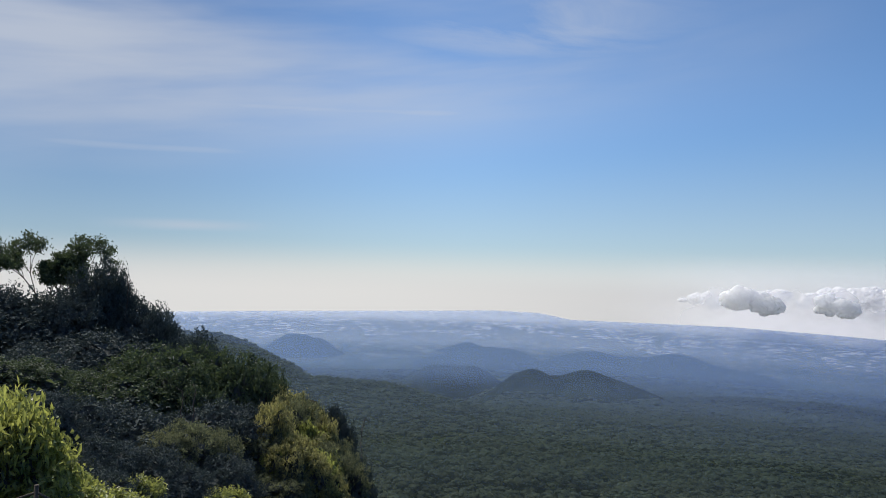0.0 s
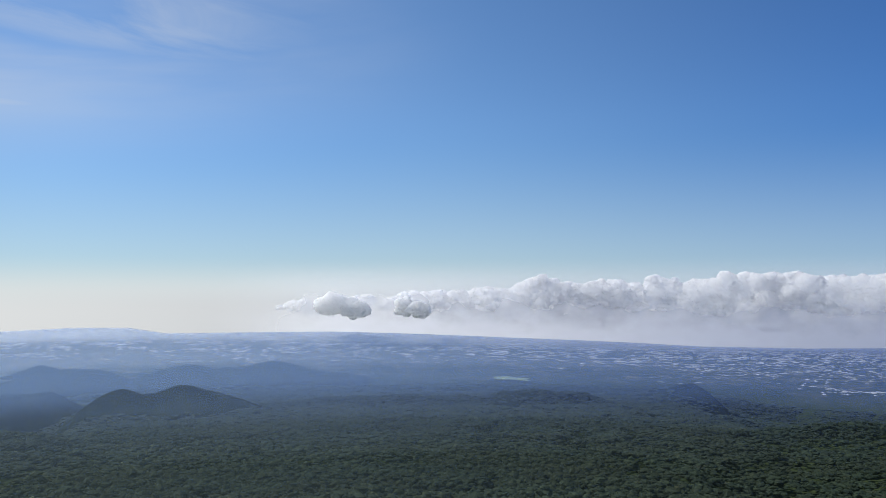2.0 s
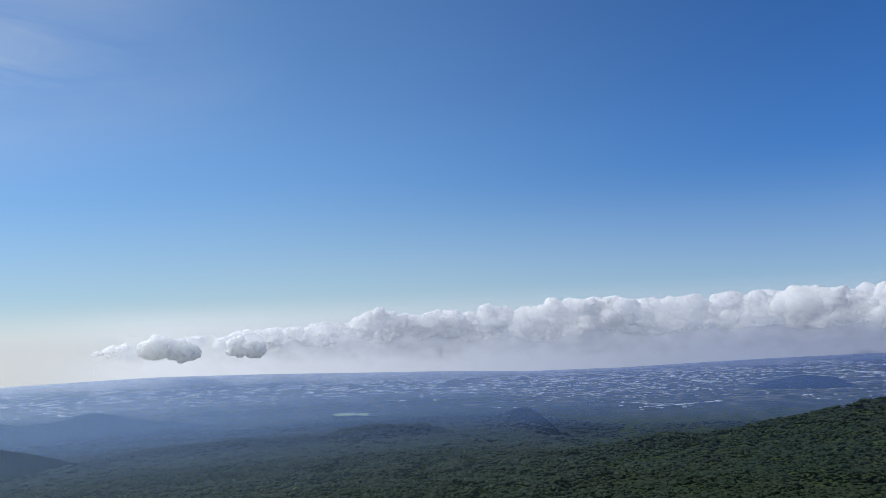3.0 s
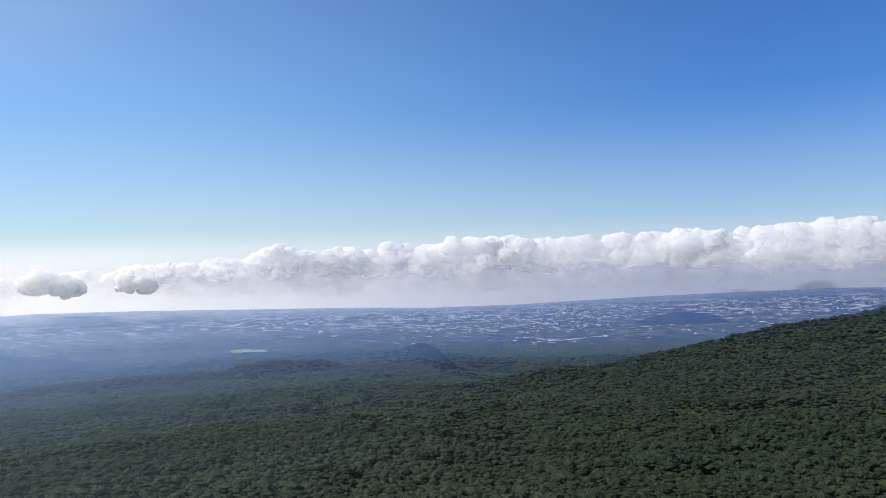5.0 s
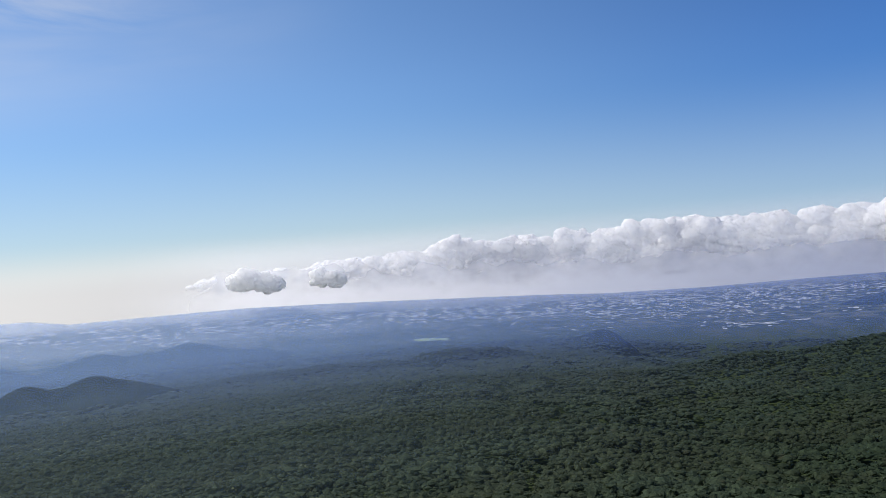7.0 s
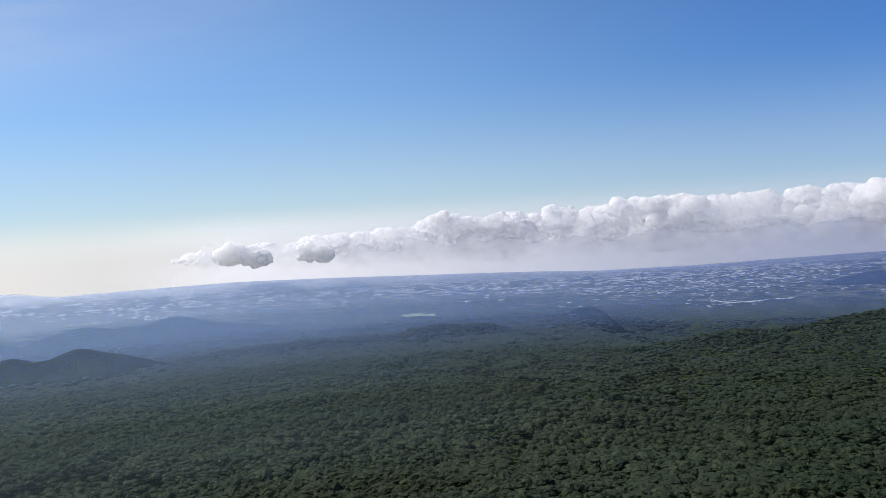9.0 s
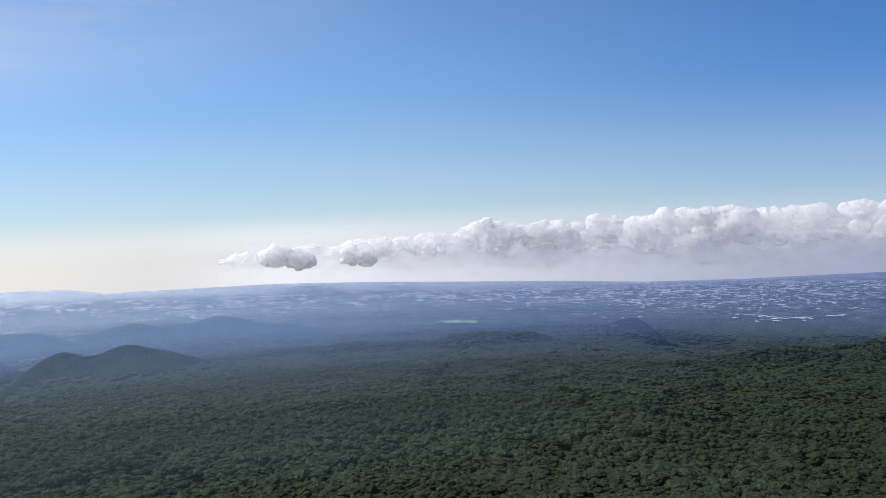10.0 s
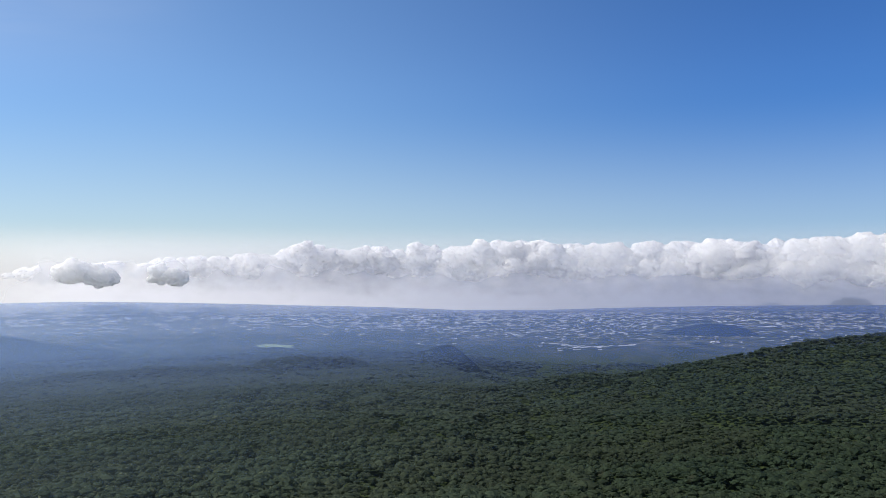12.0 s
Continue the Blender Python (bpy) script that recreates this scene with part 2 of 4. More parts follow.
def mist_look(west, east, most, low, full, thin=None, gone=None, share=1.0, clear=1.0, lift=0.0):
    """Sea haze: nearly clear, passing sunlight on through, its glow towards the sun painted as a whiter west; it thins
    out at the ground.
    low, full: heights against the eye at which it starts and is complete; thin, gone: where it ends above.
    share: what of it is left over the flank in the east, where the air is clearer; clear: likewise over the near spur
    in the west; lift: how much higher its foot lies in the west, as the land does there."""
    def build(n):
        p = place(n)
        sep = n.add("SeparateXYZ", {0: p}).outputs
        z = n.math("SUBTRACT", sep[2], EYE)
        az = n.math("ARCTAN2", sep[0], sep[1])
        if lift:
            z = n.math("SUBTRACT", z, n.math("ADD", n.step(az, radians(52), radians(2), 0.0, lift), n.step(az, radians(57), radians(80), 0.0, lift * 0.5)))
        patch = n.noise(p, 0.0016, 3.0, 0.5)
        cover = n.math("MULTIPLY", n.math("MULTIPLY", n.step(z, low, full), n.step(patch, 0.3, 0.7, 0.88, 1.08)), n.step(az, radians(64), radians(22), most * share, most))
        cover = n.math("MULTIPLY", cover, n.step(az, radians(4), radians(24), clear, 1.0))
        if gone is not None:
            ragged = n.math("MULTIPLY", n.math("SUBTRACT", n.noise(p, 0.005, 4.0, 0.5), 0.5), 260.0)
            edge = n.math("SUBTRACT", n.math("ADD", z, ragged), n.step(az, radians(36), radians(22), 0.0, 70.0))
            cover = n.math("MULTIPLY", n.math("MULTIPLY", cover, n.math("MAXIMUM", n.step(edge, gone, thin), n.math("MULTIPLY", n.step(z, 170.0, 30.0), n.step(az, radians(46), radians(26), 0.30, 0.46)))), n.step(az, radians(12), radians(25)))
        # the sun's glow in the haze is put into the western colour
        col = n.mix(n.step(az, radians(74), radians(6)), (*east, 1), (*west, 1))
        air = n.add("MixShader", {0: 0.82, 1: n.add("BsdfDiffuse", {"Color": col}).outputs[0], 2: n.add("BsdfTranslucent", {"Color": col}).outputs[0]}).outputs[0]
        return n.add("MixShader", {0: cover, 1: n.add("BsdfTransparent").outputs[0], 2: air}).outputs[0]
    return build


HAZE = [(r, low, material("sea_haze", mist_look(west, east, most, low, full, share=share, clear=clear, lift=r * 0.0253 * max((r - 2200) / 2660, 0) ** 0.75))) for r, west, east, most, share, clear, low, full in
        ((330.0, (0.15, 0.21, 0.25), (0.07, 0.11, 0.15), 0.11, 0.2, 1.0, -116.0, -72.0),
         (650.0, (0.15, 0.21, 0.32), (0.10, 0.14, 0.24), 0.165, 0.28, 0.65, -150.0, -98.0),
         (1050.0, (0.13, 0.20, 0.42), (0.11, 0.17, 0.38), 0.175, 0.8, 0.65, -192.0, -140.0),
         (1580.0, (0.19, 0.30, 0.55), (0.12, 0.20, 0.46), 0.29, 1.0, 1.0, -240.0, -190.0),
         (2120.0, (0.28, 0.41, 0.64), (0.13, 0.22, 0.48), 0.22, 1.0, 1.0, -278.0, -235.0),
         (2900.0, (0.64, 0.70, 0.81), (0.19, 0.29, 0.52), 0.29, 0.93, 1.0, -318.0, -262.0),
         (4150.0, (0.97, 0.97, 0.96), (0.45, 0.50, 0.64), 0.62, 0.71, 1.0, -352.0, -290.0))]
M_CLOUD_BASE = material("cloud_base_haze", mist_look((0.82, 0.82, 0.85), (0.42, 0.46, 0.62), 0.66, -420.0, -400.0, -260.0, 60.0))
M_PLASTIC = material("greenhouse_film", plastic_look)
M_FIELD = material("pale_field", plain_look((0.28, 0.35, 0.17), 0.9, 0.4, 0.05))
M_BARK = material("grey_bark", plain_look((0.085, 0.07, 0.06), 0.9, 0.5, 14.0))
M_ROPE = material("rope", plain_look((0.13, 0.11, 0.085), 0.95, 0.4, 60.0))
M_POST = material("weathered_post", plain_look((0.11, 0.09, 0.07), 0.9, 0.4, 30.0))
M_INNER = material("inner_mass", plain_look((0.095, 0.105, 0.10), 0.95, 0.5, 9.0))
M_LEAF_YELLOW = material("yellow_green_leaves", leaf_look((0.036, 0.058, 0.026), (0.46, 0.50, 0.17), (0.66, 0.68, 0.16), through=0.5, shine=0.6, rough=0.4))
M_LEAF_DARK = material("dark_needles", leaf_look((0.048, 0.064, 0.070), (0.13, 0.158, 0.142), (0.07, 0.09, 0.06), through=0.14, shine=0.12, rough=0.75))
M_LEAF_OLIVE = material("olive_leaves", leaf_look((0.055, 0.072, 0.052), (0.26, 0.275, 0.18), (0.36, 0.38, 0.18), through=0.42))
M_LEAF_RUST = material("rusty_leaves", leaf_look((0.07, 0.077, 0.048), (0.40, 0.385, 0.20), (0.62, 0.58, 0.20), through=0.48, shine=0.3, rough=0.5))
M_LEAF_GREEN = material("mid_green_leaves", leaf_look((0.040, 0.062, 0.046), (0.15, 0.185, 0.105), (0.12, 0.16, 0.05), shine=0.2, rough=0.6))


# ---- the land ----
def ramp(x, table):
    xs, ys = zip(*table)
    return np.interp(x, xs, ys)


def smooth(x, lo, hi):
    t = np.clip((x - lo) / (hi - lo), 0, 1)
    return t * t * (3 - 2 * t)


EDGE = [(-60, -3.4), (-20, -3.2), (-8, -2.95), (0, -2.75), (4, -2.62), (7.5, -2.7), (10, -3.15), (22, -3.2), (28, -3.4), (37, -3.75),
        (45, -4.0), (50, -4.2), (57, -4.15), (62, -3.95), (67, -3.75), (74, -3.5), (80, -3.3), (100, -3.2), (180, -3.2)]
SLOPE = [(0, -50), (0.5, -50), (280, -19.6), (330, -18.0), (450, -15.0), (650, -12.1), (900, -10.25), (1300, -8.95), (1700, -8.15), (2200, -7.2)]
FLANK = [(48, -9.9), (54, -9.7), (58.4, -9.15), (62.6, -8.7), (66, -8.02), (70, -7.0), (74.4, -6.2), (78, -5.4), (80.2, -5.0), (90, -2.0), (110, 5.0), (180, 12.0)]
SPUR = [(-180, 12.0), (-60, 2.0), (-35, -3.6), (-19.6, -4.42), (-17, -4.56), (-14.7, -5.27), (-12.2, -6.4), (-10, -7.75), (-7.8, -7.95), (-3.9, -8.12),
        (-0.8, -8.92), (3.2, -9.75), (7, -10.2)]
KNOLL = [(-180, -2), (-60, 1.0), (-32, -0.6), (-26, -2.2), (-20, -7.0), (-16, -8.6), (-12.9, -8.4), (-9.5, -9.8), (-7.5, -13.5), (-5, -24.0), (-2, -28.0), (3, -38.0), (180, -40)]


def land_elevation(az, r):
    """Angle in degrees at which the land is seen from the viewpoint, by bearing and distance."""
    edge = ramp(az, EDGE)
    far = -7.2 + (edge + 7.2) * np.clip((r - 2200) / 2660, 0, 1) ** 0.75
    el = np.where(r < 2200, np.interp(r, *zip(*SLOPE)), far)
    crest = ramp(az, FLANK)
    w = smooth(az, 47, 58)
    rise = np.interp(r, (280, 950), (0, 1)) ** 0.85
    behind = smooth(r, 1500, 2400)
    fall = np.minimum(crest - (r - 950) / 950 * 2.2, crest)
    flank = np.where(r < 950, -19.6 + (crest + 19.6) * rise, fall * (1 - behind) + el * behind)
    el = el * (1 - w) + flank * w
    crest = ramp(az, SPUR)
    w = 1 - smooth(az, 1, 6)
    behind = smooth(r, 1150, 1900)
    back = (crest - (r - 1000) / 1000 * 4.0) * (1 - behind) + np.maximum(el, -9.4) * behind
    rise = smooth(r, 560, 1000)
    spur = np.where(r < 1000, el * (1 - rise) + crest * rise, back)
    return el * (1 - w) + spur * w


def land_height(az, r):
    az, r = np.asarray(az, float), np.asarray(r, float)
    z = r * np.tan(np.radians(land_elevation(az, np.maximum(r, 280))))
    z = z - 6.0 * (1 - smooth(r, 1000, 1350))
    # from the lookout down to the woods
    near = np.interp(r, (0, 2.2, 6, 16, 60, 150, 280), (-1.65, -1.75, -4.6, -12.0, -42.0, -76.0, -106.5))
    z = np.where(r < 280, near, z)
    k = ramp(az, KNOLL)
    top = 15.0 * np.tan(np.radians(k)) - 1.3
    knoll = np.interp(r, (0, 2.2, 15.0, 22.0, 60.0), (0, 0.04, 1, 0.9, 0))
    hump = -1.7 + (top + 1.7) * knoll
    hump = np.where(r > 22, np.interp(r, (22, 60), (1, 0)) * hump + np.interp(r, (22, 60), (0, 1)) * near, hump)
    return EYE + np.where(r < 60, np.maximum(near, hump), z)


def at(az, r, dz=0.0):
    a = radians(az)
    return Vector((r * math.sin(a), r * math.cos(a), float(land_height(az, r)) + dz))


def mesh_from(name, verts, faces, mat, smooth_shade=True):
    """One mesh from arrays of corners and equal-sided faces."""
    me = bpy.data.meshes.new(name)
    verts, faces = np.asarray(verts, np.float32), np.asarray(faces, np.int32)
    me.vertices.add(len(verts))
    me.vertices.foreach_set("co", verts.ravel())
    k = faces.shape[1]
    me.loops.add(faces.size)
    me.loops.foreach_set("vertex_index", faces.ravel())
    me.polygons.add(len(faces))
    me.polygons.foreach_set("loop_start", np.arange(0, faces.size, k, dtype=np.int32))
    me.polygons.foreach_set("use_smooth", np.full(len(faces), smooth_shade))
    me.update(calc_edges=True)
    me.materials.append(mat)
    return me


def grid_faces(nu, nv, wrap=False):
    u, v = np.meshgrid(np.arange(nu if wrap else nu - 1), np.arange(nv - 1), indexing="ij")
    u, v = u.ravel(), v.ravel()
    a, b = u * nv + v, ((u + 1) % nu) * nv + v
    return np.stack([a, a + 1, b + 1, b], 1)


def relief(az, r):
    """Small swells of the ground, and a ragged skyline along the coast in the east."""
    a = radians(az)
    wave = noise.fractal(Vector((r * math.sin(a) / 140, r * math.cos(a) / 140, 0)), 0.9, 2.0, 4) if r > 280 else 0.0
    wave *= float(np.interp(r, (280, 1500, 4000), (1.5, 4.0, 3.0))) * (1 - float(smooth(r, 4000, 4700)))
    coast = noise.fractal(Vector((az / 2.6, 4.0, 0.0)), 0.8, 2.0, 4) * float(np.interp(az, (40, 52, 88), (2.0, 9.0, 9.0)))
    return wave + coast * float(smooth(r, 4300, 4780))


def build_land():
    az = np.concatenate([np.arange(-180, -40, 5.0), np.arange(-40, 90, 0.25), np.arange(90, 180, 5.0)])
    r = np.concatenate([[0.002], np.geomspace(0.5, 280, 80), np.geomspace(290, 4880, 230)])
    A, R = np.meshgrid(az, r, indexing="ij")
    Z = land_height(A, R)
    Z = Z + np.array([[relief(a, rr) for rr in r] for a in az])
    # the forest floor lies below the crowns
    Z = Z - (9.0 - 6.5 * smooth(A, 56, 64)) * smooth(R, 250, 330) * (1 - smooth(R, 1300, 1900))
    V = np.stack([R * np.sin(np.radians(A)), R * np.cos(np.radians(A)), Z], -1).reshape(-1, 3)
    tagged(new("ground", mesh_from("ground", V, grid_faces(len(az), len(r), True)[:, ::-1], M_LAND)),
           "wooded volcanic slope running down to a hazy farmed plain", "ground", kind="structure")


build_land()


# ---- hills on the plain ----
HILLS = []


def peak_height(u, v, high, rad, crater):
    d = np.hypot(u, v) / rad
    if crater <= 0:
        t = np.clip(1.04 - np.sqrt(d * d + 0.0025), 0, 1)
        return high * t ** 1.12
    t = np.clip((1 - d) / (1 - crater * 0.8), 0, 1)
    return high * (0.55 * t + 0.45 * t * t * (3 - 2 * t))


def hill_rise(X, Y, only=None):
    """Height of the hills above the land at a place."""
    best = np.zeros_like(X)
    for bx, by, a, peaks in (HILLS if only is None else [HILLS[k] for k in only]):
        u = (X - bx) * math.cos(a) - (Y - by) * math.sin(a)
        v = (X - bx) * math.sin(a) + (Y - by) * math.cos(a)
        for pa, pb, high, rad, crater in peaks:
            best = np.maximum(best, peak_height(u - pa, v - pb, high, rad, crater))
    return best


def hill(az, r, el_top, peaks, mat, label, noise_size=0.05, sink=6.0):
    """A wooded cone or ridge whose top shows at el_top degrees from the viewpoint. peaks: (across, along, share of the height, radius, crater) in metres."""
    base = at(az, r)
    rise = EYE + r * math.tan(radians(el_top)) - base.z
    peaks = [(a, b, rise * q, rad, crater) for a, b, q, rad, crater in peaks]
    HILLS.append((base.x, base.y, radians(az), peaks))
    span = max(abs(p[0]) + p[3] for p in peaks) * 1.25
    deep = max(abs(p[1]) + p[3] for p in peaks) * 1.25
    nu, nv = 90, 60
    u, v = np.meshgrid(np.linspace(-span, span, nu), np.linspace(-deep, deep, nv), indexing="ij")
    h = np.zeros_like(u)
    for a, b, high, rad, crater in peaks:
        h = np.maximum(h, peak_height(u - a, v - b, high, rad, crater))
    a = radians(az)
    X = base.x + u * math.cos(a) + v * math.sin(a)
    Y = base.y - u * math.sin(a) + v * math.cos(a)
    bumps = np.array([[noise.fractal(Vector((x * 0.02, y * 0.02, 3.0)), 0.8, 2.0, 4) for x, y in zip(xr, yr)] for xr, yr in zip(X, Y)])
    top = rise
    ground = land_height(np.degrees(np.arctan2(X, Y)), np.hypot(X, Y))
    Z = ground - sink + h + sink * np.clip(h / (0.12 * top), 0, 1) + bumps * noise_size * top
    V = np.stack([X - base.x, Y - base.y, Z - base.z], -1).reshape(-1, 3)
    ob = new("hill", mesh_from("hill", V, grid_faces(nu, nv)[:, ::-1], mat))
    ob.location = base
    return tagged(ob, label, "hill", group="hills on the plain")


hill(9.6, 1400, -6.7, [(40, 10, 1.0, 155, 0), (-62, 0, 0.93, 130, 0), (-12, 20, 0.72, 110, 0.1), (20, 60, 0.55, 190, 0)], M_HILL, "dark forested twin-peaked volcanic cone on the plain")
hill(0.9, 1720, -6.9, [(-30, 0, 1.0, 100, 0.25), (30, 0, 0.95, 100, 0.3), (0, 0, 0.93, 120, 0.3)], M_HILL, "low flat-topped forested cone in blue haze")
hill(-11.2, 2600, -4.7, [(0, 0, 1.0, 140, 0.3), (50, 0, 0.85, 130, 0.3)], M_HILL_FAR, "small hazy cone standing alone on the plain")
hill(2.0, 2800, -4.95, [(0, 0, 1.0, 120, 0)], M_HILL_FAR, "little pointed hazy hill on the plain")
hill(4.2, 2350, -5.4, [(0, 0, 1.0, 200, 0.3), (-60, 20, 0.85, 220, 0.2)], M_HILL_FAR, "rounded hazy hill on the plain")
hill(11.6, 2350, -5.35, [(0, 0, 1.0, 230, 0.1), (110, 0, 0.72, 260, 0.1)], M_HILL_FAR, "rounded hazy hill behind the twin cone")
hill(17.6, 2350, -5.25, [(0, 0, 1.0, 230, 0.1), (-110, 0, 0.75, 260, 0.1), (120, 0, 0.4, 240, 0.1)], M_HILL_FAR, "long hazy hill sloping off to the plain")
hill(27.7, 1500, -8.05, [(0, 0, 1.0, 150, 0.2), (-110, 0, 0.8, 160, 0.2), (90, 10, 0.7, 140, 0.2)], M_HILL, "low wooded rise in the forest")
hill(38.3, 1500, -7.72, [(-30, 0, 1.0, 110, 0.4), (60, 10, 0.95, 90, 0.3)], M_HILL, "low dark wooded rise with a hollow side")
hill(49.6, 1750, -6.85, [(0, 0, 1.0, 115, 0.08), (-60, 15, 0.5, 120, 0.1), (60, 15, 0.42, 120, 0.1)], M_HILL, "small steep wooded cone at the forest edge")
hill(69.3, 3150, -4.85, [(-8, 0, 1.0, 150, 0.35), (52, 0, 0.86, 125, 0.35), (-84, 0, 0.66, 130, 0.3)], M_HILL_FAR, "blue hazy hill among the fields")
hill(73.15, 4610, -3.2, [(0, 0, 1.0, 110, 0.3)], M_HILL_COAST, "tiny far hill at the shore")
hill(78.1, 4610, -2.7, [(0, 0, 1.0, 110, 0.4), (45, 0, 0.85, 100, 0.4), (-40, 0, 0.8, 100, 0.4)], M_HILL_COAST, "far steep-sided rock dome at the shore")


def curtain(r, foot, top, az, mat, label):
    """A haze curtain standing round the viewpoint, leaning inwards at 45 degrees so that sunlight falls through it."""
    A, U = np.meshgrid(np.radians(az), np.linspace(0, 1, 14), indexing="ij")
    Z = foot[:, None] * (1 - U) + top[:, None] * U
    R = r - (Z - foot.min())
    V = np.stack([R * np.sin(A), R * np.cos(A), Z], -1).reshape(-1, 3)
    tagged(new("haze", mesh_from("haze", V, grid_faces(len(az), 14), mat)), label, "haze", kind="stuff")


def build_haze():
    """Sheets added for the hazy air between the slope, the cones, the plain and the coast."""
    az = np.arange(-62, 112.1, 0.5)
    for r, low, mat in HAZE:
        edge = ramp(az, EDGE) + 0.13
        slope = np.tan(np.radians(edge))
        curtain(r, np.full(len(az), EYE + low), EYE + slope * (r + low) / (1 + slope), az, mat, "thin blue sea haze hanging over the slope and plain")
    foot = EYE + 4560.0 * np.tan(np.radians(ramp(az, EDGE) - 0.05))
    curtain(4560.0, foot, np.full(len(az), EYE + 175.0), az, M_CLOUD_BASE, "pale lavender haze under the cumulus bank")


build_haze()


# ---- the woods ----
def crown_template(seed, lobes, clumps, piece, fine):
    """A crown one unit in radius: several lobes of foliage, with ragged leaf sprays standing off them."""
    rng = np.random.default_rng(seed)
    V, F, off = [], [], 0
    centres = []
    for k in range(lobes):
        turn = k * 2.4 + rng.uniform(-0.5, 0.5)
        out = 0.0 if k == 0 else rng.uniform(0.42, 0.72)
        c = np.array([out * math.cos(turn), out * math.sin(turn), rng.uniform(0.3, 0.5) if k == 0 else rng.uniform(-0.1, 0.32)])
        rad = (0.95 if lobes == 1 else 0.62) if k == 0 else rng.uniform(0.34, 0.56)
        centres.append((c, rad))
        bm = bmesh.new()
        bmesh.ops.create_icosphere(bm, subdivisions=2 if fine else 1, radius=1.0)
        bmesh.ops.delete(bm, geom=[v for v in bm.verts if v.co.z < -0.55], context="VERTS")
        for v in bm.verts:
            w = v.co.normalized()
            v.co = w * (1.0 + 0.6 * noise.noise(w * 1.7 + Vector((seed * 7.3, k * 3.1, 0))) + 0.55 * noise.noise(w * 4.3 + Vector((k * 2.0, seed * 5.1, 0))))
        bm.verts.index_update()
        V.append(np.array([v.co[:] for v in bm.verts]) * rad * np.array([1, 1, 0.85]) + c)
        F.append(np.array([[v.index for v in f.verts] for f in bm.faces]) + off)
        off += len(V[-1])
        bm.free()
    d = rng.normal(size=(clumps, 3))
    d[:, 2] = np.abs(d[:, 2]) * 1.1 - 0.1
    d /= np.linalg.norm(d, axis=1, keepdims=True)
    pick = rng.integers(0, lobes, clumps)
    c = np.array([centres[k][0] for k in pick]) + d * np.array([centres[k][1] for k in pick])[:, None] * rng.uniform(0.9, 1.18, clumps)[:, None]
    nrm = d * np.array([1, 1, 0.6]) + rng.normal(scale=0.35, size=(clumps, 3))
    nrm /= np.linalg.norm(nrm, axis=1, keepdims=True)
    t = rng.normal(size=(clumps, 3)) * 0.5 + np.array([0, 0, 0.8])
    t -= nrm * np.sum(t * nrm, 1, keepdims=True)
    t /= np.linalg.norm(t, axis=1, keepdims=True)
    b = np.cross(nrm, t)
    L, W = (piece * rng.uniform(0.6, 1.3, clumps))[:, None], (piece * rng.uniform(0.4, 0.85, clumps))[:, None]
    P = np.stack([c - t * L * 0.5 - nrm * W * 0.25, c + b * W * 0.5, c + t * L * 0.5 - nrm * W * 0.25, c - b * W * 0.5], 1)
    F.append(((np.arange(clumps) * 4)[:, None, None] + np.array([[0, 1, 3], [1, 2, 3]])[None] + off).reshape(-1, 3))
    V.append(P.reshape(-1, 3))
    return np.concatenate(V), np.concatenate(F)


def scatter(rng, r0, r1, a0, a1, gap0, gap1):
    """Bearings and distances, evenly strewn with a slowly growing gap."""
    out, r = [], r0
    while r < r1:
        gap = np.interp(r, (r0, r1), (gap0, gap1))
        n = int(radians(a1 - a0) * r / gap)
        a = a0 + (np.arange(n) + rng.uniform(0, 1) + rng.uniform(-0.42, 0.42, n)) / n * (a1 - a0)
        out.append(np.stack([a, r + rng.uniform(-0.45, 0.45, n) * gap, np.full(n, gap)], 1))
        r += gap * 0.86
    return np.concatenate(out)


